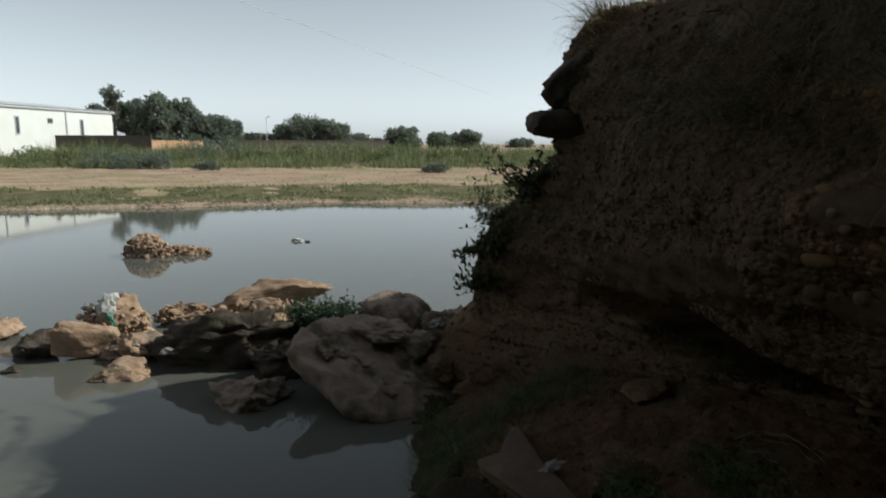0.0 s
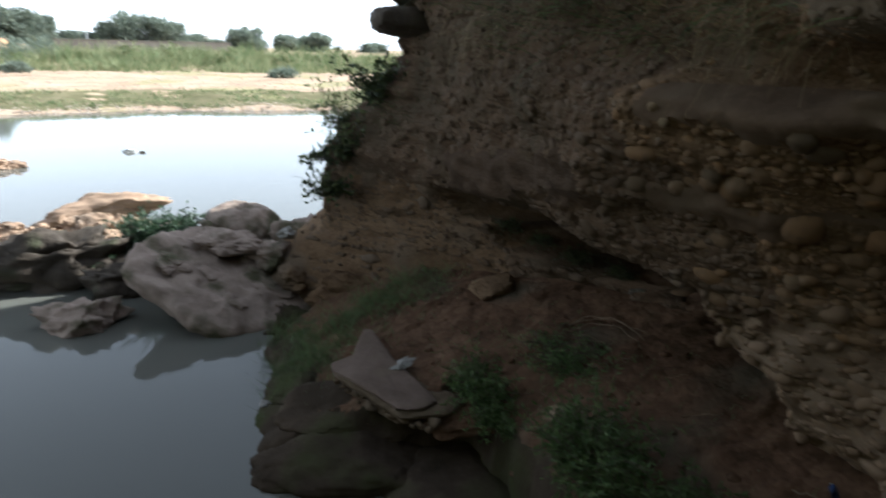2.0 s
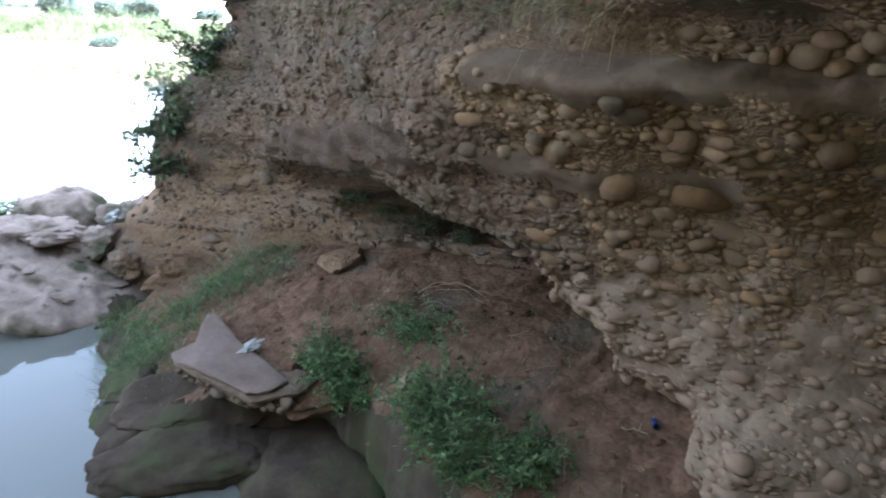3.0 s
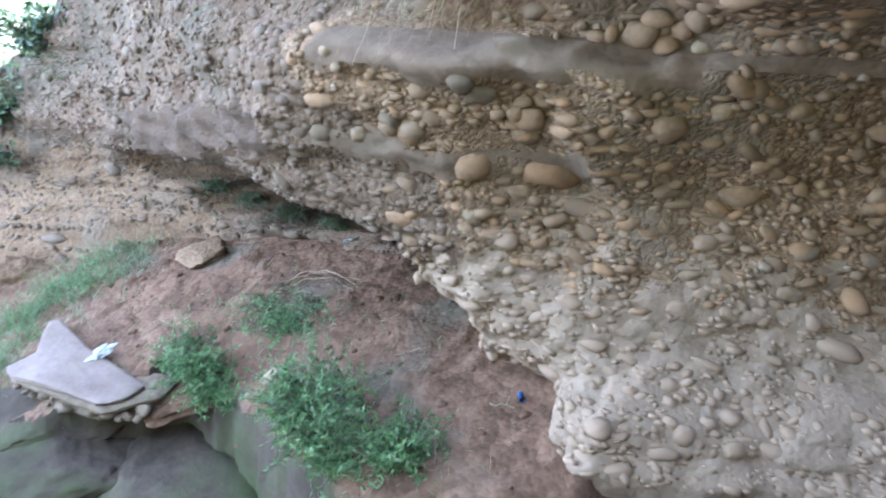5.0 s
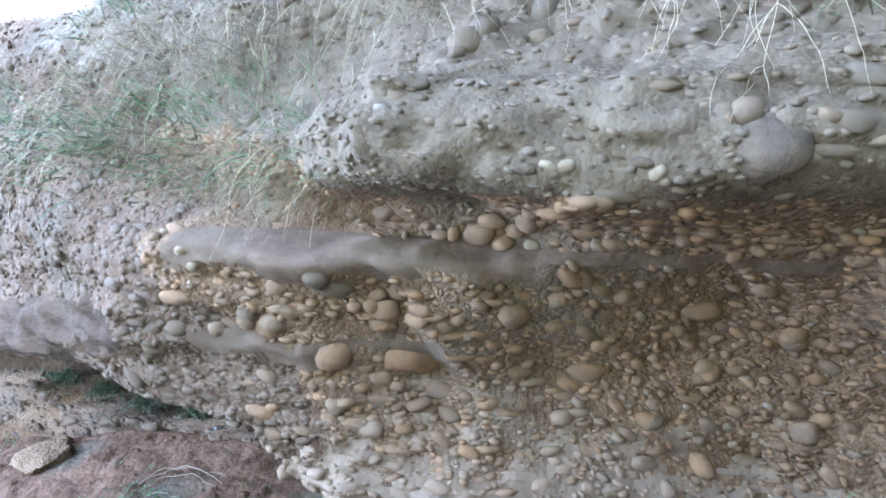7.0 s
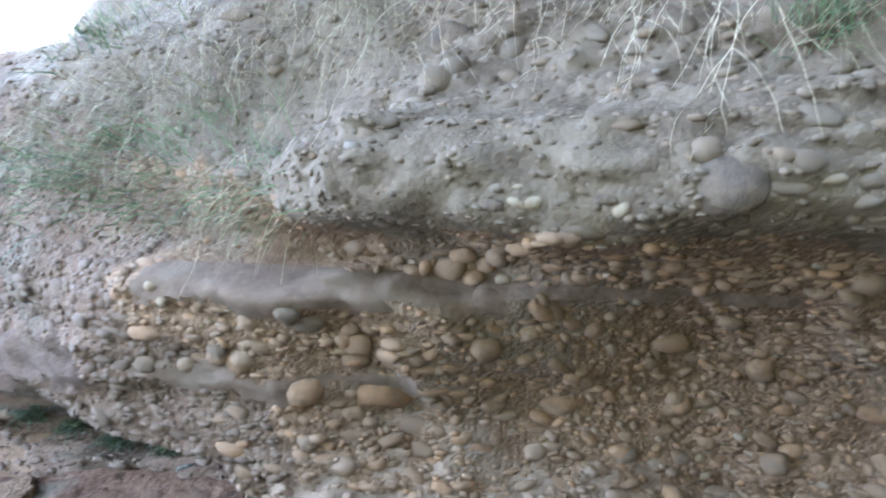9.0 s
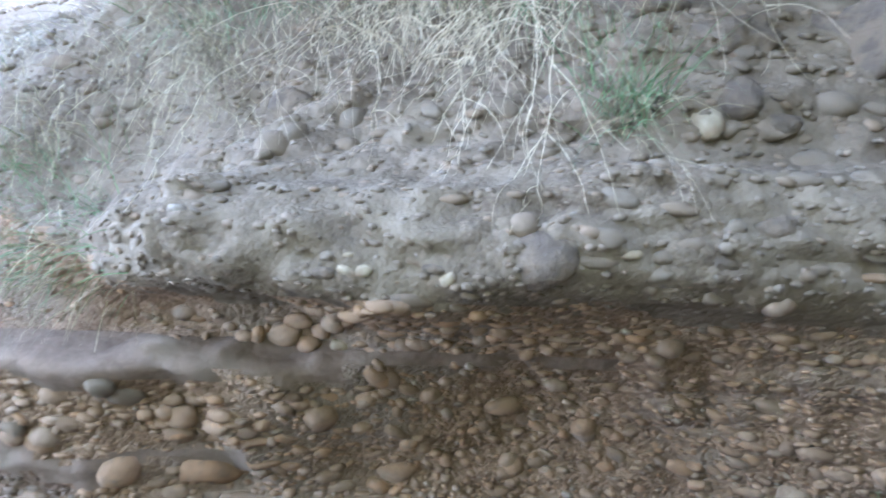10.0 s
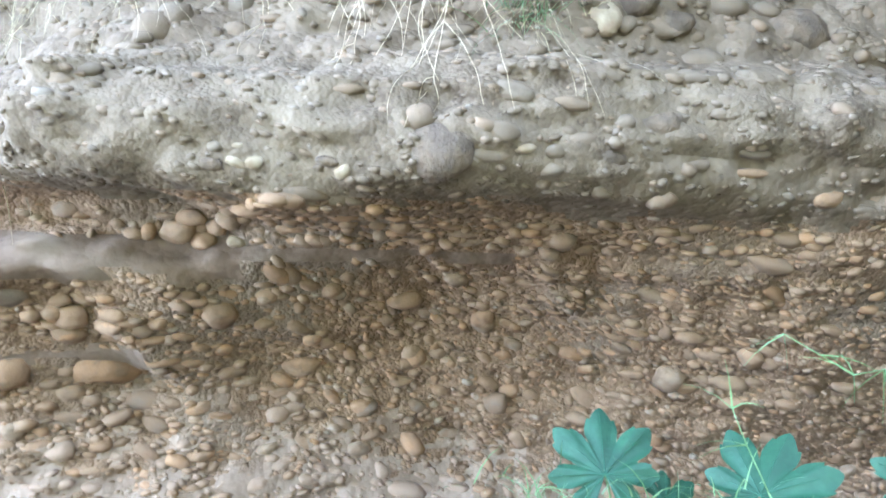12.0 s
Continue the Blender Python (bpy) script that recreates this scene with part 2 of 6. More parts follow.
M_vein = leaf_material("castor_vein", (0.02, 0.06, 0.03), (0.025, 0.075, 0.038), (0.03, 0.09, 0.045), 0.6, 0.2)
# foliage paled and greyed: distance haze is put into the leaf colour
M_tree = leaf_material("hazed_tree_foliage", (0.125, 0.15, 0.122), (0.17, 0.2, 0.155), (0.21, 0.24, 0.175), 0.8, 0.5)
M_reed = leaf_material("reed_foliage", (0.1, 0.135, 0.06), (0.165, 0.2, 0.09), (0.28, 0.27, 0.15), 0.8, 0.45)
M_bark = material("bark", [(0.1, (0.06, 0.05, 0.04)), (0.9, (0.16, 0.13, 0.1))], 4, 0.9, 0.4)
M_white = material("white_sheet_wall", [(0.1, (0.60, 0.60, 0.56)), (0.9, (0.70, 0.70, 0.66))], 0.3, 0.5, 0.05, 3, spec=0.5)
M_roof = material("grey_roof_sheet", [(0.1, (0.4, 0.41, 0.42)), (0.9, (0.55, 0.56, 0.57))], 0.3, 0.5, 0.05)
M_glass = material("dark_window", [(0.1, (0.03, 0.035, 0.04)), (0.9, (0.07, 0.075, 0.08))], 1, 0.2, 0, spec=0.5)
M_brick = material("brown_boundary_wall", [(0.1, (0.075, 0.067, 0.056)), (0.9, (0.13, 0.113, 0.094))], 0.7, 0.95, 0.3, 6)
M_brick2 = material("orange_brick_wall", [(0.1, (0.33, 0.2, 0.12)), (0.9, (0.46, 0.30, 0.19))], 0.7, 0.95, 0.3, 6)
M_pole = material("rusty_iron", [(0.1, (0.05, 0.03, 0.025)), (0.9, (0.12, 0.07, 0.05))], 9, 0.8, 0.2)
M_bag = material("white_plastic_sack", [(0.1, (0.25, 0.24, 0.21)), (0.9, (0.5, 0.49, 0.46))], 5, 0.5, 0.3, 30, spec=0.5)
M_scrap = material("dirty_plastic_scrap", [(0.1, (0.13, 0.12, 0.1)), (0.9, (0.3, 0.29, 0.26))], 7, 0.6, 0.4, 30, spec=0.5)
M_twig = material("dead_twig", [(0.1, (0.13, 0.098, 0.066)), (0.9, (0.25, 0.2, 0.14))], 12, 0.85, 0)
M_green_p = material("green_plastic", [(0.1, (0.05, 0.22, 0.15)), (0.9, (0.1, 0.33, 0.23))], 5, 0.5, 0.2, spec=0.5)
M_blue = material("blue_plastic", [(0.1, (0.01, 0.022, 0.06)), (0.9, (0.02, 0.04, 0.1))], 5, 0.3, 0, spec=0.5)


def water_material():
    m = bpy.data.materials.new("murky_river_water")
    m.use_nodes = True
    nt = m.node_tree
    b = nt.nodes["Principled BSDF"]
    b.inputs["Base Color"].default_value = (0.1, 0.1, 0.085, 1)
    b.inputs["Roughness"].default_value = 0.04
    b.inputs["IOR"].default_value = 1.333
    geo = nt.nodes.new("ShaderNodeNewGeometry")
    mp = nt.nodes.new("ShaderNodeMapping")
    mp.inputs["Scale"].default_value = (0.6, 1.6, 1)
    n = nt.nodes.new("ShaderNodeTexNoise")
    n.inputs["Scale"].default_value, n.inputs["Detail"].default_value = 1.4, 3
    bp = nt.nodes.new("ShaderNodeBump")
    bp.inputs["Strength"].default_value, bp.inputs["Distance"].default_value = 0.05, 0.05
    nt.links.new(geo.outputs["Position"], mp.inputs[0])
    nt.links.new(mp.outputs[0], n.inputs["Vector"])
    nt.links.new(n.outputs[0], bp.inputs["Height"])
    nt.links.new(bp.outputs[0], b.inputs["Normal"])
    return m


M_water = water_material()


# ---------- mesh helpers ----------
def fbm(x, y, z, octaves=4):
    return noise.fractal(Vector((x, y, z)), 0.9, 2.1, octaves, noise_basis="PERLIN_ORIGINAL")


def mesh_part(name, verts, faces, mat, parent=None, label="", smooth=True):
    me = bpy.data.meshes.new(name)
    me.from_pydata([tuple(v) for v in verts], [], faces)
    me.materials.append(mat)
    if smooth:
        me.polygons.foreach_set("use_smooth", [True] * len(me.polygons))
    me.update()
    ob = new(name, me)
    if parent:
        ob.parent = parent
    if label:
        ob["label"] = label
    return ob


def part(name, bm, mat, parent=None, label="", smooth=True):
    me = bpy.data.meshes.new(name)
    bm.to_mesh(me)
    bm.free()
    me.materials.append(mat)
    if smooth:
        me.polygons.foreach_set("use_smooth", [True] * len(me.polygons))
    ob = new(name, me)
    if parent:
        ob.parent = parent
    if label:
        ob["label"] = label
    return ob


def empty(name, at=(0, 0, 0)):
    ob = new(name)
    ob.location = at
    ob.empty_display_size = 0.1
    return ob


def grid(name, us, vs, fn, mat, parent=None, flip=False):
    verts = [fn(u, v) for u in us for v in vs]
    n = len(vs)
    faces = []
    for i in range(len(us) - 1):
        for j in range(n - 1):
            f = (i * n + j, i * n + j + 1, (i + 1) * n + j + 1, (i + 1) * n + j)
            faces.append(f[::-1] if flip else f)
    return mesh_part(name, verts, faces, mat, parent)


def spaced(*pieces):
    out = []
    for a, b, s in pieces:
        out += list(np.arange(a, b, s))
    return out + [pieces[-1][1]]


def smooth(a, b, x):
    t = min(1.0, max(0.0, (x - a) / (b - a)))
    return t * t * (3 - 2 * t)


def tube(verts, faces, pts, r0, r1, sides=5):
    """Adds a tapered tube along pts to the lists."""
    base = len(verts)
    n = len(pts)
    for i, p in enumerate(pts):
        d = (pts[min(i + 1, n - 1)] - pts[max(i - 1, 0)])
        d = d.normalized() if d.length > 1e-6 else Vector((0, 0, 1))
        a = d.orthogonal().normalized()
        b = d.cross(a)
        r = r0 + (r1 - r0) * i / (n - 1)
        for k in range(sides):
            w = 2 * math.pi * k / sides
            verts.append(p + (a * math.cos(w) + b * math.sin(w)) * r)
    for i in range(n - 1):
        for k in range(sides):
            faces.append((base + i * sides + k, base + i * sides + (k + 1) % sides, base + (i + 1) * sides + (k + 1) % sides, base + (i + 1) * sides + k))
    faces.append(tuple(base + (n - 1) * sides + k for k in range(sides)))


def blade(verts, faces, root, d, length, width, droop, rng, seg=3):
    """Adds a bent grass blade."""
    side = d.cross(Vector((rng.uniform(-1, 1), rng.uniform(-1, 1), 0.3)))
    side = side.normalized() * width if side.length > 1e-5 else Vector((width, 0, 0))
    base = len(verts)
    p = root.copy()
    dd = d.normalized()
    for i in range(seg + 1):
        w = 1 - i / seg * 0.85
        verts.append(p - side * w)
        verts.append(p + side * w)
        dd = (dd + Vector((0, 0, -droop / seg))).normalized()
        p = p + dd * (length / seg)
    for i in range(seg):
        faces.append((base + 2 * i, base + 2 * i + 1, base + 2 * i + 3, base + 2 * i + 2))


def leaf(verts, faces, p, d, up, length, width):
    """Adds a folded pointed leaf of four faces."""
    s = d.cross(up)
    s = s.normalized() * width if s.length > 1e-5 else Vector((width, 0, 0))
    n = s.cross(d).normalized() * width * 0.35
    b = len(verts)
    verts += [p, p + d * (length * 0.45) + s + n, p + d * length, p + d * (length * 0.45) - s + n, p + d * (length * 0.45)]
    faces += [(b, b + 4, b + 1), (b + 4, b + 2, b + 1), (b, b + 3, b + 4), (b + 4, b + 3, b + 2)]


def randdir(rng):
    while True:
        v = Vector((rng.uniform(-1, 1), rng.uniform(-1, 1), rng.uniform(-1, 1)))
        if 0.05 < v.length < 1:
            return v.normalized()


# ---------- the ground sheet and the water ----------
def shore_y(x):
    return 47.5 - 5.5 * smooth(-5, -30, x) + 1.2 * fbm(x * 0.15, 3.1, 0.7, 3) + 6 * smooth(20, 60, x)


def ground_z(x, y):
    s = shore_y(x)
    if y < s - 3:
        z = -1.0
    else:
        z = -1.0 + 1.35 * smooth(s - 3, s + 2.5, y) + 0.5 * smooth(s + 2, s + 9, y)
    z += 0.35 * smooth(60, 90, y) + 1.3 * smooth(90, 108, y) + 0.8 * smooth(112, 135, y)
    if y > s:
        z += 0.12 * fbm(x * 0.2, y * 0.2, 5.0, 3)
    return z


gx = spaced((-900, -120, 60), (-120, 60, 1.5), (60, 900, 60))
gy = spaced((-300, 38, 26), (38, 56, 0.6), (56, 125, 1.8), (125, 1500, 80))
ground = grid("ground", gx, gy, lambda x, y: (x, y, ground_z(x, y)), M_ground, flip=True)
tagged(ground, "pale stony river flat rising to a grassy terrace", "ground", kind="structure")
turf = grid("shore_grass_strip", spaced((-75, 30, 0.7)), spaced((0, 1, 0.07)), lambda x, v: (x, shore_y(x) + 1.0 + v * (8.0 + 2.5 * fbm(x * 0.12, 8, 1, 3)), ground_z(x, shore_y(x) + 1.0 + v * 8) + 0.02 + 0.22 * max(0, fbm(x * 0.5, v * 5, 2, 3)) * math.sin(math.pi * v) - (0.08 if v in (0, 1) else 0)), M_shore, flip=True)
tagged(turf, "strip of low olive-green turf along the far shore", "grass", kind="stuff")
water = grid("water", spaced((-400, -30, 40), (-30, 12, 3), (12, 400, 40)), spaced((-200, -4, 28), (-4, 56, 3)), lambda x, y: (x, y, 0.0), M_water, flip=True)
tagged(water, "still murky grey-brown river water", "water", kind="structure")


# ---------- the cliff ----------
SECTIONS = []


def section(y, *zx):
    SECTIONS.append((y, [p[0] for p in zx], [p[1] for p in zx]))


section(-40, (0, 9), (3, 8.5), (5, 8), (7.2, 9))
section(-5, (0, 8.6), (2.4, 8.2), (3.6, 7.6), (4.3, 7.0), (4.6, 6.4), (5.1, 6.4), (6, 6.8), (7.2, 7.8))
section(-1, (0, 6.6), (1.6, 6.8), (2.3, 6.7), (3.0, 6.05), (3.6, 5.5), (4.1, 5.02), (4.4, 4.82), (4.58, 4.7), (4.66, 4.63), (4.8, 4.6), (5.05, 4.7), (5.15, 4.95), (6, 5.4), (7.2, 6.6))
section(0.6, (0, 4.9), (1.3, 5.1), (1.8, 5.6), (2.3, 5.9), (3.0, 5.7), (3.6, 5.2), (4.05, 4.6), (4.3, 4.1), (4.38, 3.72), (4.48, 3.5), (4.6, 3.46), (4.85, 3.5), (5.02, 3.66), (5.08, 4.0), (5.4, 4.15), (6, 4.5), (7.2, 5.8))
section(1.5, (0, 4.2), (1.3, 4.4), (1.7, 4.7), (2.0, 5.1), (2.5, 5.4), (3.1, 5.1), (3.7, 4.75), (4.0, 4.25), (4.2, 3.75), (4.27, 3.12), (4.4, 3.0), (4.6, 2.98), (4.86, 3.06), (4.94, 3.4), (5.3, 3.75), (6, 4.4), (7.2, 5.6))
section(2.4, (0, 3.42), (1.3, 3.46), (1.62, 3.55), (1.74, 3.85), (2.0, 4.05), (2.6, 4.35), (3.1, 4.4), (3.35, 4.05), (3.6, 3.62), (3.75, 3.5), (3.82, 3.36), (3.93, 3.38), (4.02, 3.6), (4.28, 3.45), (4.35, 2.68), (4.48, 2.48), (4.64, 2.45), (4.84, 2.55), (4.92, 2.9), (5.05, 3.2), (5.3, 3.5), (6, 4.1), (7.2, 5.3))
section(2.75, (0, 3.45), (1.3, 3.46), (1.6, 3.52), (1.72, 3.74), (2.0, 3.78), (2.6, 3.95), (3.0, 3.9), (3.3, 3.55), (3.55, 3.35), (3.75, 3.28), (3.84, 3.1), (3.95, 3.1), (4.05, 3.4), (4.26, 3.15), (4.38, 2.72), (4.6, 2.65), (4.86, 2.85), (4.95, 3.05), (5.3, 3.44), (6, 4.0), (7.2, 5.1))
section(3.0, (0, 3.95), (1.5, 3.85), (1.75, 3.64), (2.1, 3.62), (2.6, 3.78), (3.0, 3.8), (3.2, 3.7), (3.47, 3.4), (3.7, 3.22), (3.85, 2.95), (3.97, 2.95), (4.08, 3.3), (4.24, 3.2), (4.36, 2.74), (4.6, 2.66), (4.84, 2.8), (4.95, 3.1), (5.3, 3.4), (6, 3.9), (7.2, 5.0))
section(3.5, (0, 4.4), (1.45, 4.0), (1.62, 3.55), (1.9, 3.35), (2.3, 3.25), (2.8, 3.2), (3.2, 3.05), (3.6, 2.8), (3.85, 2.62), (3.97, 2.66), (4.1, 3.0), (4.3, 3.0), (4.6, 2.85), (5.2, 3.35), (6, 3.8), (7.2, 4.8))
section(4.0, (0, 5.8), (1.7, 5.2), (1.85, 3.9), (2.05, 3.4), (2.2, 3.2), (2.35, 3.08), (2.6, 2.92), (3.0, 2.75), (3.4, 2.55), (3.9, 2.36), (4.03, 2.5), (4.2, 2.85), (4.6, 2.75), (5.2, 3.2), (6, 3.6), (7.2, 4.5))
section(4.6, (0, 6.0), (1.6, 5.1), (1.66, 5.0), (1.7, 6.8), (2.52, 6.8), (2.58, 2.9), (2.64, 2.72), (2.72, 2.58), (2.85, 2.48), (3.12, 2.4), (3.2, 2.25), (3.7, 2.2), (3.95, 2.25), (4.2, 2.55), (4.75, 2.65), (5.5, 3.0), (6.5, 3.6), (7.2, 4.3))
section(5.5, (0, 4.8), (1.5, 4.4), (1.6, 4.3), (1.64, 6.8), (2.54, 6.8), (2.58, 2.85), (2.62, 2.56), (2.76, 2.42), (3.0, 2.35), (3.3, 2.3), (3.6, 2.2), (3.9, 2.05), (4.3, 2.2), (5, 2.5), (5.6, 2.75), (6, 3.2), (7.2, 4.8))
section(7, (0, 3.9), (1.4, 3.75), (1.56, 3.66), (1.62, 6.2), (2.48, 6.2), (2.52, 2.8), (2.56, 2.42), (2.68, 2.22), (2.9, 2.15), (3.5, 2.1), (4.5, 2.2), (5.4, 2.4), (5.8, 2.7), (6.3, 3.4), (7.2, 4.8))
section(8.5, (0, 3.2), (1.2, 2.95), (1.6, 2.82), (1.88, 2.72), (1.94, 4.6), (2.3, 4.6), (2.34, 2.6), (2.4, 2.15), (2.5, 2.0), (3, 1.95), (4, 2.05), (4.5, 1.95), (5, 2.0), (5.5, 2.25), (6, 2.65), (6.2, 3.25), (6.35, 3.9), (6.6, 4.8), (7.2, 6.2))
section(9.2, (0, 2.5), (1.2, 2.4), (1.9, 2.3), (2.1, 2.22), (2.2, 2.05), (2.5, 1.85), (3, 1.75), (4, 1.95), (4.5, 1.85), (5, 1.88), (5.6, 2.1), (6.1, 2.4), (6.25, 3.0), (6.35, 3.8), (6.6, 4.8), (7.2, 6.2))
section(9.9, (0, 1.2), (0.8, 1.4), (1.3, 1.62), (1.7, 1.72), (2.2, 1.65), (2.6, 1.5), (3, 1.4), (3.6, 1.5), (4.1, 1.75), (4.4, 1.65), (5.3, 1.7), (5.85, 1.95), (6.15, 2.15), (6.3, 2.8), (6.4, 3.6), (6.6, 4.6), (7.2, 6.0))
section(11, (0, -0.5), (0.6, -0.2), (1.0, 0.1), (1.3, 0.42), (1.6, 0.55), (2.1, 0.56), (2.5, 0.6), (3, 0.8), (3.6, 1.35), (4.2, 1.95), (5.2, 1.95), (5.85, 2.2), (6.2, 2.5), (6.4, 3.3), (6.6, 4.2), (7.2, 5.6))
section(11.8, (0, -0.7), (0.7, -0.4), (1.1, 0.05), (1.5, 0.6), (2, 0.85), (3, 1.5), (4, 2.3), (5, 2.6), (6, 3.0), (7.2, 4.4))
section(13, (0, 0.6), (1, 1.3), (2, 2.4), (4, 3.8), (6, 4.8), (7.2, 6.0))
section(16, (0, 8), (2, 9), (4, 10), (7.2, 12))
section(60, (0, 60), (3, 61), (7.2, 63))


def cliff_base(y, z):
    i = 0
    while i < len(SECTIONS) - 2 and SECTIONS[i + 1][0] < y:
        i += 1
    (ya, za, xa), (yb, zb, xb) = SECTIONS[i], SECTIONS[i + 1]
    t = (y - ya) / (yb - ya)
    return float(np.interp(z, za, xa)) * (1 - t) + float(np.interp(z, zb, xb)) * t


def sand_lens(y, z):
    """How much the smooth sandstone takes over from the pebbly beds."""
    w = 0.15 * fbm(y * 2.3, z * 3, 3.3, 3) + 0.06 * fbm(y * 8, z * 10, 7.3, 3)
    a = smooth(1.9, 2.4, y) * (1 - smooth(4.0, 4.3, y + w)) * smooth(3.72, 3.80, z + w) * (1 - smooth(4.0, 4.08, z))
    lo = 2.3 + 0.84 * (8.5 - y) / 3.85
    hi = 2.9 + 0.52 * (8.5 - y) / 3.85
    k = smooth(4.6, 4.72, y + w) * (1 - smooth(7.9, 8.4, y + 4 * w)) * smooth(lo - 0.06, lo + 0.02, z + w) * (1 - smooth(hi - 0.15, hi + 0.15, z + 0.8 * w))
    e = smooth(2.6, 2.9, y) * (1 - smooth(4.2, 4.4, y + w)) * smooth(3.12, 3.17, z + w) * (1 - smooth(3.26, 3.31, z + w))
    r = smooth(0.7, 0.9, y) * (1 - smooth(2.1, 2.3, y)) * smooth(3.9, 3.93, z + 0.3 * w) * (1 - smooth(3.98, 4.01, z + 0.3 * w))
    return max(a, k, e, r)


def cliff_x(y, z):
    if y < -6 or y > 13:
        return cliff_base(y, z) + 0.5 * fbm(y * 0.3, z * 0.5, 1, 3)
    jz = z + 0.05 * fbm(y * 0.9, 0.3, 4.0, 3)
    jz += 0.06 * smooth(3.4, 3.65, z) * smooth(4.15, 3.95, z) * fbm(y * 4.2, 0.7, 6.0, 4)
    x = cliff_base(y, jz)
    s = sand_lens(y, z)
    x += 0.07 * fbm(y * 1.1, z * 1.6, 0.5, 4) + 0.05 * fbm(y * 0.7, z * 7.0, 9.0, 3) + 0.03 * fbm(y * 7, z * 9, 2.0, 3) + s * (0.02 * fbm(y * 1.2, z * 2.5, 5, 4) + 0.05 * fbm(y * 3.2, z * 6, 41, 4) + 0.018 * fbm(y * 1.4, z * 9.0, 31, 4) + 0.008 * fbm(y * 6, z * 12, 37, 3) - 0.03 - 0.07 * smooth(4.4, 5.4, y))
    x += 0.16 * smooth(5, 6.5, y) * (1 - 0.8 * s) * fbm(y * 1.3, z * 1.7, 21, 4)
    if 0.2 < y < 4.6 and z < 3.0:
        # stones under a film of dried mud
        k = smooth(2.95, 2.4, z) * smooth(0.2, 0.6, y) * smooth(4.6, 4.2, y)
        d1 = noise.voronoi(Vector((x * 2, y * 6.5, z * 8.5)))[0][0]
        x -= k * 0.085 * math.sqrt(max(0.0, 0.5 - d1 * d1)) - 0.03 * k
    if y < 3.2 and z > 4.2:
        k = smooth(4.25, 4.4, z) * smooth(3.2, 2.9, y)
        x += k * (0.09 * fbm(y * 2.6, z * 3.4, 11, 4) + 0.055 * fbm(y * 5, z * 7, 15, 3) + 0.02 * fbm(y * 12, z * 15, 19, 3))
    return x


def pale_foot(y, z):
    """The dust-coated bulge at the bottom of the face."""
    return 0.2 < y < 4.4 and z < 2.55 + 0.35 * fbm(y * 1.2, z, 6, 3) + 0.5 * fbm(y * 7, z * 7, 16, 3) - 0.12 * (y - 3.4) - 0.8 * (1 - smooth(0.7, 2.5, y))


def far_face(y, z):
    """The redder, earthier face beyond the corner over the hollow, darkened against the side light."""
    return y > 3.75 + 0.5 * fbm(y * 2, z * 2, 13, 3) + 0.5 * (z - 3.0)


def upper_bed(y, z):
    """The gravel above the ledge, greyed in colour for haze and sky light."""
    return -6 < y < 12 and z > 4.27 + 0.3 * max(0.0, y - 2.8) + (0.12 + 0.2 * smooth(2.6, 3.4, y)) * fbm(y * 2.5, z * 2, 2, 4)


cy = spaced((-40, -6, 3.4), (-6, -1.6, 0.12), (-1.6, 5.6, 0.04), (5.6, 12.4, 0.07), (12.4, 16, 0.3), (16, 60, 4))
cz = spaced((-0.6, 1.2, 0.15), (1.2, 5.6, 0.04), (5.6, 7.2, 0.08))
cliff_v = []
for y in cy:
    for z in cz:
        cliff_v.append((cliff_x(y, z), y + 0.02 * fbm(y * 3, z * 3, 7, 2), z))
    x = cliff_x(y, 7.2)
    # added unseen overhang above the standing bank, to shade the face; ends farther along
    lean = (1 - smooth(4.6, 8.9, y)) * smooth(-40, -12, y)
    for dx, hang, dz in ((0.3, -0.5, 0.4), (0.7, -2.4, 0.9), (1.1, -4.6, 1.4), (1.5, -4.8, 2.1), (3, -3.6, 2.8), (40, 30, 3.2)):
        cliff_v.append((x + dx + (hang - dx) * lean, y, 7.2 + dz + 0.25 * fbm(y * 0.6, dx, 3, 3)))
nz = len(cz) + 6
cliff_f = []
lens_f, dim_sand_f, ledge_f, foot_f, slope_f, earth_f, talus_f = [], [], [], [], [], [], []
for i in range(len(cy) - 1):
    for j in range(nz - 1):
        f = (i * nz + j, i * nz + j + 1, (i + 1) * nz + j + 1, (i + 1) * nz + j)
        z = cz[min(j, len(cz) - 1)]
        if j < len(cz) and sand_lens(cy[i], z) > 0.5:
            (dim_sand_f if cy[i] > 4.5 else lens_f).append(f)
        elif -4 < cy[i] < 3.05 + 0.1 * fbm(z * 4, 1, 1, 2) and 4.3 + 0.3 * (1 - smooth(-0.6, 0.9, cy[i])) < z + 0.1 * fbm(cy[i] * 2, 4, 4, 3) < 4.98:
            ledge_f.append(f)
        elif pale_foot(cy[i], z):
            foot_f.append(f)
        elif upper_bed(cy[i], z):
            slope_f.append(f)
        elif cy[i] > 8.5 + 0.5 * fbm(cy[i], z * 2, 23, 3) and z < 2.2 + 0.5 * fbm(cy[i] * 2, z, 27, 3):
            talus_f.append(f)
        elif far_face(cy[i], z):
            earth_f.append(f)
        else:
            cliff_f.append(f)
cliff = mesh_part("cliff", cliff_v, cliff_f, M_cliff)
tagged(cliff, "overhanging river cliff of pebbly brown conglomerate in shade", "cliff", kind="structure")
mesh_part("dimmed_sand_bed", cliff_v, dim_sand_f, M_sand_dim, cliff, "smooth sandstone bed over a hollow, darkened against the light")
mesh_part("talus", cliff_v, talus_f, M_cliff, cliff, "pale gravelly earth at the cliff's far foot")
mesh_part("far_face", cliff_v, earth_f, M_earth, cliff, "reddish gravelly earth face, darkened against the side light")
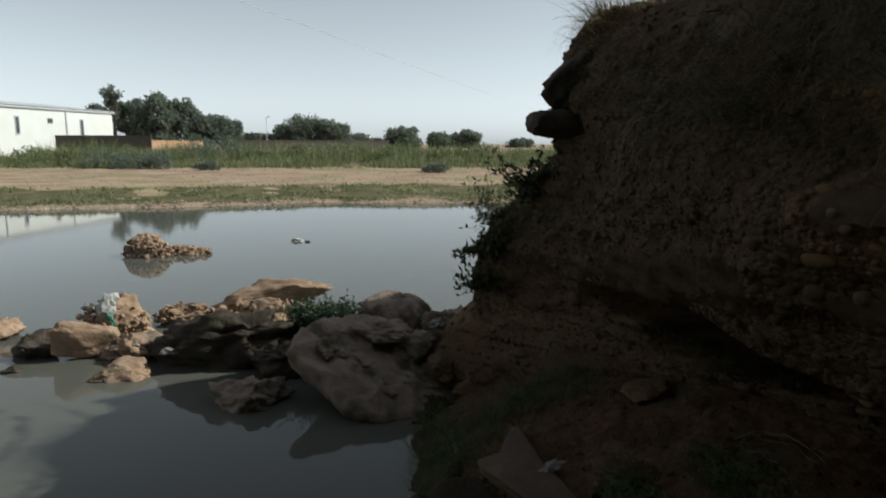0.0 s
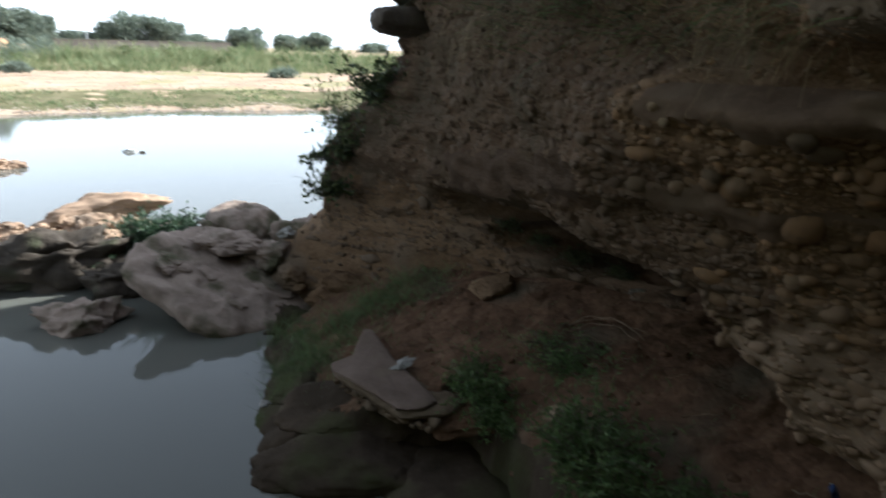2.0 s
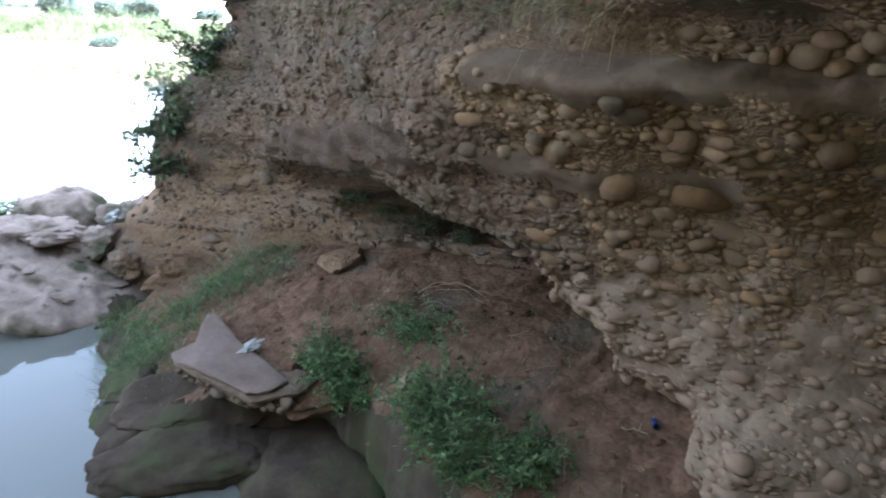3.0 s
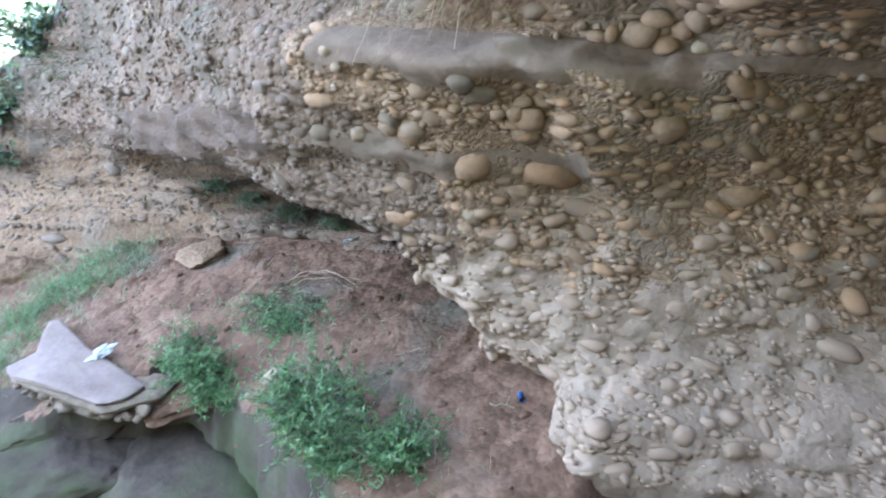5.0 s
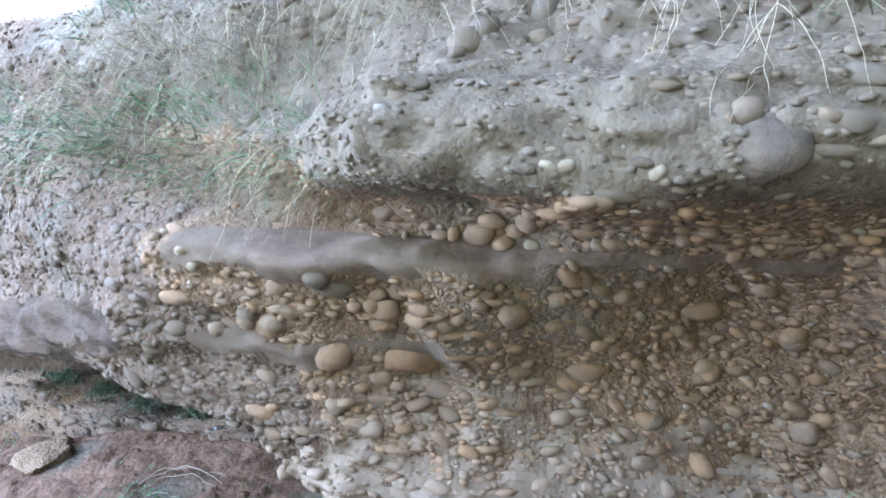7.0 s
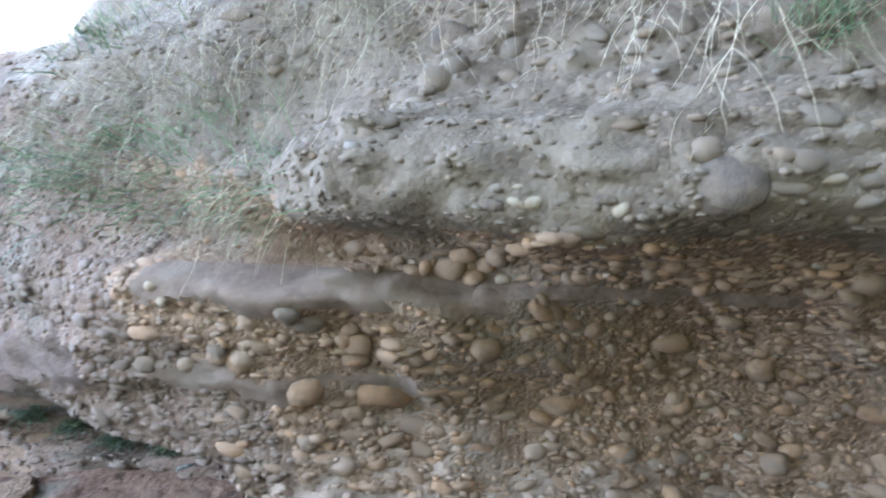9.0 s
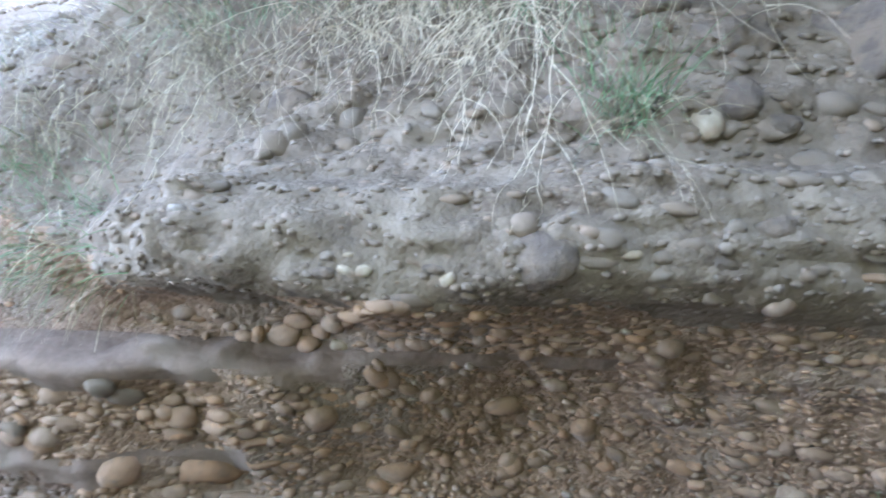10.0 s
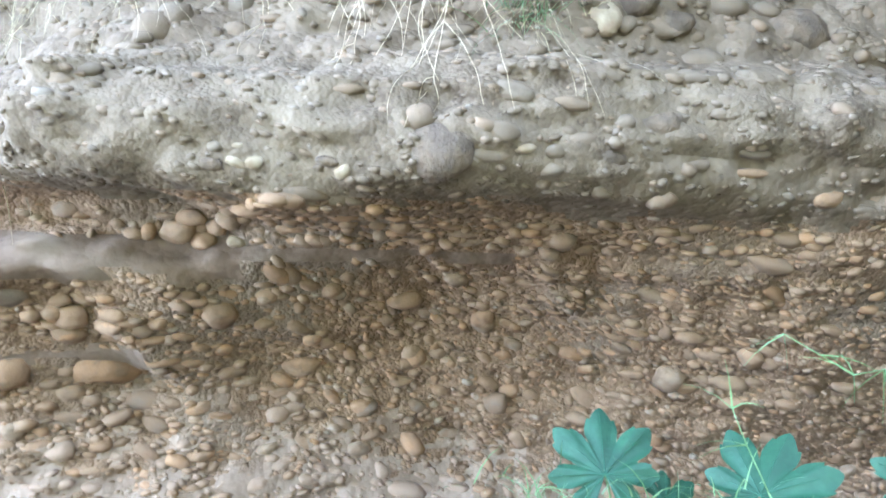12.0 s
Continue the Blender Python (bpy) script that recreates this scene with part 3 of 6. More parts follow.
mesh_part("sandstone_bed", cliff_v, lens_f, M_sand, cliff, "smooth grey sandstone bed")
mesh_part("upper_ledge", cliff_v, ledge_f, M_ledge, cliff, "grey gritty projecting ledge")
mesh_part("upper_slope", cliff_v, slope_f, M_slope, cliff, "gravel slope above the ledge, greyed in colour for haze")
mesh_part("lower_bulge", cliff_v, foot_f, M_foot, cliff, "pale dust-coated bulge of gravel")


# an unseen wall, added behind the place where one stands, blocks sky light
def back_screen(u, z):
    a = radians(-62 + 250 * u)
    x, y = -0.6 - 8.6 * math.sin(a), 1.0 - 9.2 * math.cos(a)
    out = 1 + 0.02 * z + 0.05 * fbm(x * 0.4, y * 0.4, z * 0.5, 4)
    return (-0.6 + (x + 0.6) * out, 1.0 + (y - 1.0) * out, z)


screen_back = grid("unseen_screen_wall", spaced((0, 0.74, 0.012)), spaced((-0.6, 14.5, 0.3)), back_screen, M_screen)
tagged(screen_back, "unseen dark wall added behind the bank to block sky light", "cliff", kind="structure")


# ---------- the mud bank under the cliff ----------
def bank_z(x, y):
    z = 0.33 + 0.3 * x
    z -= 0.6 * smooth(2.7, 1.5, y)
    edge = -0.62 + 0.18 * fbm(y * 0.8, 2, 2, 3) + 0.9 * smooth(9.0, 10.2, y)
    out = smooth(edge - 0.12, edge + 0.3, x)
    # the front of the block falls to the water in a shallow cave
    fx = smooth(1.75, 2.5, x)
    front = 6.0 + 0.25 * smooth(1.6, -0.4, x) + 0.2 * fbm(x * 1.7, 4, 4, 3) - 5.35 * fx
    out *= smooth(front - 0.12, front + (0.25 + 1.5 * fx), y)
    back = 1 - 0.4 * smooth(9.5, 12, y)
    z -= 0.28 * smooth(6.3, 5.2, y) * (1 - fx) + 0.12 * smooth(0.5, -0.6, x)
    z = -0.5 + (z * back + 0.5) * out
    z += 0.05 * fbm(x * 1.5, y * 1.5, 6, 4) + 0.025 * fbm(x * 6, y * 6, 3, 3)
    # the higher bank on which one stands
    d = math.hypot(x + 0.5, max(0.0, y + 1.2))
    hill = 2.72 - 2.0 * max(0.0, d - 1.35) + 0.06 * fbm(x * 2, y * 2, 1, 3)
    # a shelf of the same bank runs across to the cliff
    shelf = 2.7 - 0.38 * max(0.0, x - 2.6) - 2.4 * max(0.0, y + 0.1) - 3.0 * max(0.0, -0.4 - x) + 0.07 * fbm(x * 2, y * 2, 9, 3)
    return max(z, hill, shelf)


bx = spaced((-6, -1.2, 0.2), (-1.2, 5, 0.05), (5, 10, 0.25))
by = spaced((-8, 1, 0.25), (1, 10.5, 0.05), (10.5, 13, 0.2))
bank_v = [(x + 0.08 * fbm(x * 3, y * 3, 8, 3), y + 0.08 * fbm(x * 3, y * 3, 12, 3), bank_z(x, y)) for x in bx for y in by]
bank_f, rim_f = [], []
for i in range(len(bx) - 1):
    for j in range(len(by) - 1):
        f = (i * len(by) + j, (i + 1) * len(by) + j, (i + 1) * len(by) + j + 1, i * len(by) + j + 1)
        zs = [bank_v[k][2] for k in f]
        edge = max(zs) - min(zs) > 0.06 or min(zs) < 0.3 + 0.2 * fbm(bx[i] * 2, by[j] * 2, 3, 3)
        (rim_f if edge and by[j] > 3 and bx[i] < 2.2 else bank_f).append(f)
bank = mesh_part("mud_bank", bank_v, bank_f, M_mud)
tagged(bank, "damp reddish-brown mud bank sloping to the water", "ground", kind="structure")
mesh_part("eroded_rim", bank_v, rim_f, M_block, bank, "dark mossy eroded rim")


# ---------- rocks ----------
def rock(name, at, size, seed, mat, rz=0.0, tilt=(0, 0), rough=0.22, layered=0.0, sub=5, parent=None, facets=14, box=1.0, deep=0.5, flat=False):
    bm = bmesh.new()
    bmesh.ops.create_icosphere(bm, subdivisions=sub, radius=1)
    rng = random.Random(seed)
    cuts = [(randdir(rng), rng.uniform(deep, 0.82)) for _ in range(facets)]
    o = seed * 3.7
    for v in bm.verts:
        p = v.co.copy()
        if box != 1.0:
            p = Vector([math.copysign(abs(w) ** box, w) for w in p]) * 0.85
        for n, d in cuts:
            k = p.dot(n) - d
            if k > 0:
                p -= n * k * 0.96
        r = 1 + rough * fbm(p.x * 1.4 + o, p.y * 1.4, p.z * 1.4, 4) + rough * 0.4 * fbm(p.x * 4 + o, p.y * 4, p.z * 4, 4) - rough * 0.45 * abs(fbm(p.x * 2.5, p.y * 2.5 + o, p.z * 2.5, 3)) + rough * 0.22 * fbm(p.x * 11 + o, p.y * 11, p.z * 11, 4)
        if layered:
            r += layered * fbm(o, p.x * 0.5, p.z * 7, 2)
        v.co = p * r
    m = Matrix.LocRotScale(None, Euler((radians(tilt[0]), radians(tilt[1]), radians(rz))), None) @ Matrix.Diagonal((*size, 1))
    bm.transform(m)
    ob = part(name, bm, mat, parent, smooth=not flat)
    ob.location = at
    return ob


tagged(rock("boulder", (-7.3, 12.9, 0.3), (0.74, 0.46, 0.46), 33, M_rock, 28, (-18, 10), 0.16, 0, 5, None, 7, 0.5), "sunlit orange-tan flat-faced boulder at the water's edge", "boulder")
tagged(rock("rock", (-8.45, 13.0, 0.1), (0.5, 0.5, 0.45), 4, M_dark, 0, (0, 0), 0.3), "rock toned dark for shade beside a tan boulder", "rock")
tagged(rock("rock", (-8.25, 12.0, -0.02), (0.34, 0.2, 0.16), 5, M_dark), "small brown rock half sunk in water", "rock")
tagged(rock("rock", (-5.95, 11.75, 0.02), (0.62, 0.4, 0.34), 6, M_rock, 15, (0, -8), 0.25, 0, 5, None, 9, 0.7), "low sunlit rock in shallow water", "rock")
tagged(rock("rock", (-8.6, 11.3, -0.03), (0.2, 0.2, 0.11), 7, M_dark), "small dark stone in water", "rock")
tagged(rock("rock", (-10.0, 14.2, 0.1), (0.6, 0.5, 0.45), 8, M_rock), "brown rounded rock standing in the river", "rock")
tagged(rock("rock", (-6.3, 13.0, 0.1), (0.8, 0.6, 0.5), 11, M_rock, 20, (0, 0), 0.4), "brown rock between boulders", "rock")
tagged(rock("ledge_rock", (-4.3, 12.7, 0.25), (1.6, 0.95, 0.85), 12, M_dark, -6, (0, -5), 0.42, 0.1, 5, None, 10, 0.75), "long layered waterside rock toned dark for shade", "rock")
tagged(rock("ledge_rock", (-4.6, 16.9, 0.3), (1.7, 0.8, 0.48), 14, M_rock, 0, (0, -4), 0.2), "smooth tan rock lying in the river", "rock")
tagged(rock("rock", (-2.9, 12.1, 0.1), (1.0, 0.9, 0.8), 15, M_dark, 0, (0, 0), 0.4, 0.12, 5, None, 10, 0.75), "rock toned dark for shade under a bush", "rock")
tagged(rock("rock", (-3.35, 10.5, 0.02), (0.66, 0.5, 0.56), 16, M_slab, 0, (0, 4), 0.34, 0.02), "brown pointed rock standing in still water", "rock")
tagged(rock("boulder", (-0.95, 12.75, 0.62), (0.82, 0.72, 0.8), 19, M_slab, 0, (0, 6), 0.14, 0.02, 5, None, 5), "rounded grey-brown boulder behind a tilted slab", "boulder")
tagged(rock("rock", (0.15, 12.2, 0.45), (0.8, 0.75, 0.72), 20, M_slab, 0, (0, 0), 0.3, 0.05, 5, None, 12), "rubbly rock at the foot of the cliff", "rock")
tagged(rock("rock", (0.85, 10.05, 0.42), (0.75, 0.5, 0.42), 21, M_cliff, 12, (0, 8), 0.3, 0.1, 5, None, 8, 0.7), "layered brown rock at the foot of the cliff", "rock")
tagged(rock("rock", (0.05, 9.75, 0.0), (0.55, 0.45, 0.42), 22, M_block, 0, (0, 0), 0.35, 0.1), "dark wet rock at the waterline", "rock")


def tilted_slab(name, pts, surf, thick, mat, seed, under=0.72, worn=0.05):
    """A slab whose upper side follows surf(x, y) inside the outline pts; its sides draw in below."""
    n = len(pts)
    cx, cy0 = sum(p[0] for p in pts) / n, sum(p[1] for p in pts) / n
    dense = []
    for i in range(n):
        p0, p1, p2, p3 = (Vector(pts[(i + k) % n]) for k in (-1, 0, 1, 2))
        for k in range(12):
            t = k / 12
            dense.append(0.85 * (p1.lerp(p2, t)) + 0.075 * (2 * p1 + (p2 - p0) * t + (2 * p0 - 5 * p1 + 4 * p2 - p3) * t * t + (3 * p1 - p0 - 3 * p2 + p3) * t ** 3))
    rings = [(k / 22, 0.0) for k in range(22)] + [(0.98, 0.01), (0.995, 0.05)] + [(1.0 - (1 - under) * smooth(0.12, 0.75, q / 16) + 0.012 * math.sin(q * 2.3), 0.03 + 0.97 * q / 16) for q in range(1, 17)]
    v, f = [], []
    m = len(dense)
    for s, h in rings:
        for q in dense:
            w = 1 + s * (0.05 * fbm(q.x * 1.7 + seed, q.y * 1.7, h * 1.5, 3) + 0.03 * fbm(q.x * 5, q.y * 5 + seed, h * 6, 3))
            x, y = cx + (q.x - cx) * s * w, cy0 + (q.y - cy0) * s * w
            z = surf(x, y) + worn * (fbm(x * 1.6, y * 1.6, seed, 4) + 0.5 * fbm(x * 5, y * 5, seed, 4) + 0.25 * fbm(x * 14, y * 14, seed, 3)) - 0.5 * worn * max(0.0, s - 0.9) * 10 * (h < 0.06)
            v.append((x, y, z - h * thick))
    for a in range(len(rings) - 1):
        for i in range(m):
            j = (i + 1) % m
            f.append((a * m + i, (a + 1) * m + i, (a + 1) * m + j, a * m + j))
    return mesh_part(name, v, f, mat)


def slab_surf(x, y):
    step = 0.5 * x + 0.9 * y + 0.5 * fbm(x * 0.9, y * 0.9, 3, 3)
    return 0.10 * (abs((step * 1.3) % 1 - 0.5) - 0.25) + 0.04 * smooth(-1.9, -2.6, x) - 0.1 * abs(fbm(x * 1.7, y * 1.7, 9, 4)) + 0.03 * fbm(x * 5, y * 5, 2, 4) + 0.53 + 0.36 * (y - 10.5) - 0.34 * (x + 1.1) - 0.16 * smooth(11.2, 12.4, y)


tagged(tilted_slab("slab_boulder", [(-2.62, 10.45), (-2.45, 11.1), (-1.75, 12.1), (-0.5, 12.6), (0.45, 12.1), (0.5, 10.9), (0.1, 10.15), (-0.45, 9.85), (-1.1, 9.6), (-1.75, 9.85)], slab_surf, 1.3, M_slab, 4.0, 0.42, 0.05), "large tilted grey-brown slab strewn with flakes and earth", "boulder")
tagged(rock("rock", (-1.15, 11.45, 0.95), (0.7, 0.5, 0.26), 35, M_slab, 25, (12, 8), 0.3, 0.05, 5, None, 10, 0.7), "low broken ledge of rock lying on a slab", "rock")
tagged(rock("rock", (-0.35, 11.3, 0.72), (0.5, 0.42, 0.3), 36, M_slab, -20, (10, 4), 0.32, 0.04, 5, None, 12, 0.8), "angular broken rock on a tilted slab", "rock")
tagged(rock("rock", (-1.9, 10.75, 0.86), (0.34, 0.42, 0.16), 37, M_slab, 40, (14, 14), 0.3, 0.04, 5, None, 10, 0.8), "flat broken rock on the rim of a slab", "rock")
tagged(rock("rock", (0.1, 10.75, 0.5), (0.42, 0.36, 0.3), 38, M_cliff, 10, (10, 0), 0.34, 0.05, 5, None, 12, 0.8), "crumbled brown rock below the cliff", "rock")
rngs = random.Random(12)
flake_v, flake_f = [], []
fb = bmesh.new()
bmesh.ops.create_icosphere(fb, subdivisions=2, radius=1)
flake_src, flake_fc = [w.co.copy() for w in fb.verts], [tuple(w.index for w in q.verts) for q in fb.faces]
fb.free()
for k in range(130):
    x, y = rngs.uniform(-2.2, 0.4), rngs.uniform(9.9, 12.3)
    if k % 3 == 0:
        x, y = rngs.gauss(-0.35, 0.35), rngs.gauss(11.1, 0.5)
    if x + y < 8.4 or y > 12.2 + 0.5 * x + 0.8 or abs(x + 0.8) > 1.7 or y < 9.85:
        continue
    r = 0.015 + 0.07 * rngs.random() ** 3
    o, turn, n0 = len(flake_v), rngs.uniform(0, 6.3), rngs.uniform(0, 40)
    z = slab_surf(x, y) + 0.03
    for q in flake_src:
        k2 = r * (1 + 0.5 * noise.noise(q * 1.1 + Vector((n0, 0, 0))))
        dx, dy = q.x * k2 * 1.5, q.y * k2
        px, py = x + dx * math.cos(turn) - dy * math.sin(turn), y + dx * math.sin(turn) + dy * math.cos(turn)
        flake_v.append((px, py, z + q.z * k2 * 0.5 + 0.36 * (py - y) - 0.34 * (px - x)))
    flake_f += [tuple(o + i for i in q) for q in flake_fc]
tagged(mesh_part("loose_flakes", flake_v, flake_f, M_slab, smooth=False), "loose stone flakes and clods on a tilted slab", "stones", kind="stuff")


def rubble_heap(label, at, size, count, seed, sizes):
    """A crumbling heap: a broken core under loose angular stones."""
    rng = random.Random(seed)
    heap = empty("rubble_heap", at)
    tagged(heap, label, "rubble")
    rock("core", (0, 0, 0), (size[0] * 0.9, size[1] * 0.9, size[2] * 0.86), seed, M_rock, 0, (0, 0), 0.3, 0.06, 5, heap, 9)
    for k in range(count):
        d = randdir(rng)
        d.z = abs(d.z) * 0.95
        s = rng.uniform(*sizes) * (1.6 if rng.random() < 0.15 else 1)
        p = Vector((d.x * size[0], d.y * size[1], d.z * size[2])) * rng.uniform(0.78, 0.95)
        rock("rubble_stone", p, (s * 1.25, s, s * 0.85), seed * 50 + k, M_rock, rng.uniform(0, 180), (rng.uniform(-30, 30), rng.uniform(-30, 30)), 0.25, 0, 2, heap, 10, 1.0, 0.3, True)


rubble_heap("crumbly tan rubble heap with a plastic sack", (-7.45, 14.5, 0.1), (0.85, 0.6, 0.85), 230, 9, (0.025, 0.08))
rubble_heap("low heap of tan rubble in the river", (-6.2, 15.5, 0.05), (0.9, 0.5, 0.5), 150, 10, (0.025, 0.08))
rubble_heap("sunlit crumbling rubble above a dark rock", (-3.8, 14.0, 0.42), (1.5, 0.55, 0.55), 230, 13, (0.025, 0.09))
rubble_heap("sunlit tan rubble mound standing in the river", (-11.5, 25.2, 0.0), (1.0, 0.65, 0.98), 220, 23, (0.04, 0.11))
rubble_heap("low tail of rubble beside a mound in the river", (-10.3, 25.7, -0.02), (1.25, 0.5, 0.38), 150, 24, (0.04, 0.1))
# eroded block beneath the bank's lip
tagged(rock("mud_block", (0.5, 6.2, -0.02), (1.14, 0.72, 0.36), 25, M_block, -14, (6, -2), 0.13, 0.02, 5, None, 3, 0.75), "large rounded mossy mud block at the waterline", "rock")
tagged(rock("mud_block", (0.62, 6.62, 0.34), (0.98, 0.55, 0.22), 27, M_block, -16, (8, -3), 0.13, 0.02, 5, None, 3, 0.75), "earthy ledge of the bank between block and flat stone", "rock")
# this dark block stands in for shaded mud in the hollow
tagged(rock("mud_block", (1.62, 5.42, -0.05), (0.98, 1.0, 0.26), 30, M_block, -10, (4, 0), 0.13, 0.02, 5, None, 3, 0.8), "mud block with the hollow's shade in its colour", "rock")
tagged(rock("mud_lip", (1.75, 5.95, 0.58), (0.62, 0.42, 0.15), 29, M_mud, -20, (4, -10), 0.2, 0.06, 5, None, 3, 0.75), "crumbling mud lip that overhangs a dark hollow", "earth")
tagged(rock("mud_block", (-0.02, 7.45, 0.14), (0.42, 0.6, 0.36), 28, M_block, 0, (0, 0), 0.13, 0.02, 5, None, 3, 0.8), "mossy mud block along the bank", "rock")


star = empty("flat_stone", (0.0, 0.0, 0.0))


def star_surf(x, y):
    return 0.74 + 0.03 * (y - 6.4) + 0.02 * x


def sunk_surf(x, y):
    return star_surf(x, y) - 0.05


plate = tilted_slab("plate", [(0.40, 7.0), (0.66, 7.16), (0.76, 7.5), (0.86, 7.78), (0.95, 7.76), (1.05, 7.3), (1.12, 6.95), (1.28, 6.45), (1.42, 5.98), (1.2, 5.84), (1.0, 5.92), (0.66, 6.5), (0.42, 6.82)], star_surf, 0.09, M_star, 2.0, 0.97, 0.012)
plate.parent = star
under = tilted_slab("gravel_underside", [(0.44, 6.95), (0.7, 7.15), (0.95, 7.4), (1.3, 6.5), (1.75, 6.05), (1.5, 5.8), (1.02, 5.84), (0.68, 6.4), (0.46, 6.78)], sunk_surf, 0.2, M_slope, 5.0, 0.8, 0.02)
under.parent = star
under["label"] = "crust of pebbly gravel under the slab"
rngp = random.Random(3)
for k in range(22):
    q = (k + rngp.uniform(-0.4, 0.4)) / 22
    q = max(0.0, q)
    x = 0.44 + 1.0 * q ** 1.2 + rngp.uniform(-0.03, 0.03)
    y = 6.8 - 1.12 * min(1.0, q * 1.25) + 0.12 * max(0, q - 0.8) + rngp.uniform(-0.03, 0.03)
    r = 0.022 + 0.055 * rngp.random() ** 2
    rock("rim_pebble", (x + 0.02, y + 0.06, star_surf(x, y) - rngp.uniform(0.09, 0.22)), (r * 1.2, r, r * 0.85), 70 + k, M_up, rngp.uniform(0, 180), (0, 0), 0.15, 0, 2, star, 3)
tagged(star, "pale pinkish-grey angular flat stone on the mud bank", "stone")
tagged(rock("flat_rock", (2.6, 8.05, bank_z(2.6, 8.05) + 0.07), (0.42, 0.32, 0.09), 55, M_cliff, 20, (4, -16), 0.25, 0, 4, None, 8, 0.7), "flat brown stone lying before the low cave", "stone")
tagged(rock("stone", (2.3, 4.95, 1.05), (0.17, 0.13, 0.13), 31, M_pale), "pale stone half hidden by a bush", "stone")

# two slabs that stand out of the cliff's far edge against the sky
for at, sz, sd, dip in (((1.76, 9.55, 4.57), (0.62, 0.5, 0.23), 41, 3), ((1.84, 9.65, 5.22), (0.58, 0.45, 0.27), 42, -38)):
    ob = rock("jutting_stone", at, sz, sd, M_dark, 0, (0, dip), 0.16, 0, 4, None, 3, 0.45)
    tagged(ob, "blunt dark stone slab jutting from the cliff edge", "stone")


# ---------- cliff-top grass, roots and shrubs ----------
def cliff_normal(y, z):
    e = 0.06
    n = Vector((-1, (cliff_base(y + e, z) - cliff_base(y - e, z)) / (2 * e), (cliff_base(y, z + e) - cliff_base(y, z - e)) / (2 * e)))
    return n.normalized()


def on_cliff(y, z, lift=0.0):
    return Vector((cliff_x(y, z), y, z)) + cliff_normal(y, z) * lift


def cliff_grass(name, label, spots, mat, seed, length, droop, width=0.003, spread=0.3):
    """spots: y, z and how many blades grow there. The blades hang off the face."""
    rng = random.Random(seed)
    v, f = [], []
    for y, z, n in spots:
        for _ in range(n):
            yy, zz = rng.gauss(y, spread), rng.gauss(z, spread * 0.4)
            zz = min(max(zz, 2.0), 7.1)
            d = cliff_normal(yy, zz) + Vector((0, 0, rng.uniform(0.0, 1.0))) + randdir(rng) * 0.6
            blade(v, f, on_cliff(yy, zz, -0.02), d.normalized(), rng.uniform(*length), width * rng.uniform(0.6, 1.4), droop * rng.uniform(0.4, 1.3), rng, 4)
    return tagged(mesh_part(name, v, f, mat), label, "grass", kind="stuff")


def strand(y, z, length, rng, out=0.5, steps=12, wander=0.25, sideways=0.0, pull=2.8):
    """A line that springs from the face, bends down and slides over whatever it meets."""
    p = on_cliff(y, z, 0.0)
    d = (cliff_normal(y, z) * out + Vector((0, rng.gauss(sideways, 0.35), rng.uniform(-0.2, 0.7) * out))).normalized()
    pts = [p.copy()]
    for i in range(steps):
        d = (d + randdir(rng) * wander + Vector((0, 0, -pull / steps))).normalized()
        p = p + d * (length / steps)
        limit = cliff_x(p.y, p.z) - 0.012
        if p.x > limit:
            p.x = limit
            d.x -= 0.15
        pts.append(p.copy())
    return pts


def ribbon(v, f, pts, width, rng):
    side = Vector((rng.uniform(-0.4, 0.4), 1, rng.uniform(-0.3, 0.3))).normalized() * width
    o = len(v)
    n = len(pts)
    for i, p in enumerate(pts):
        w = 1 - 0.75 * i / (n - 1)
        v.append(p - side * w)
        v.append(p + side * w)
    for i in range(n - 1):
        f.append((o + 2 * i, o + 2 * i + 1, o + 2 * i + 3, o + 2 * i + 2))


def hanging_grass(name, label, spots, mat, seed, length, width, out=0.6):
    """spots: y, z, spread and how many strands hang from there."""
    rng = random.Random(seed)
    v, f = [], []
    for y, z, spread, n in spots:
        for _ in range(n):
            yy, zz = rng.gauss(y, spread), min(7.1, max(4.2, rng.gauss(z, spread * 0.5)))
            ribbon(v, f, strand(yy, zz, rng.uniform(*length), rng, out, 12, 0.24), width * rng.uniform(0.6, 1.4), rng)
    return tagged(mesh_part(name, v, f, mat), label, "grass", kind="stuff")


hanging_grass("dry_grass", "pale dry grass hanging in tangled clumps over the ledge", [(3.75, 6.2, 0.14, 105), (3.5, 5.95, 0.14, 122), (3.3, 5.7, 0.12, 79), (3.1, 5.4, 0.1, 35), (2.9, 6.3, 0.2, 61), (2.45, 6.4, 0.2, 70), (2.1, 6.4, 0.16, 79), (1.75, 6.5, 0.14, 70), (1.5, 6.3, 0.13, 52), (4.1, 5.9, 0.25, 52), (0.8, 6.1, 0.2, 18), (4.1, 5.3, 0.25, 44), (3.4, 5.1, 0.2, 21), (3.75, 4.6, 0.15, 35)], M_dry, 51, (0.35, 1.1), 0.0024)
hanging_grass("green_grass", "thin green grass tufts on the ledge", [(0.9, 5.9, 0.15, 16), (-1.05, 5.95, 0.12, 70), (1.5, 6.3, 0.2, 30), (3.7, 6.3, 0.3, 60)], M_green, 52, (0.3, 0.75), 0.0026, 1.2)
cliff_grass("grass_tuft", "green and straw-coloured grass tuft fanning from the slope", [(0.66, 5.3, 60), (0.58, 5.45, 46), (0.74, 5.5, 30)], M_green, 55, (0.35, 0.8), 1.3, 0.0028, 0.09)
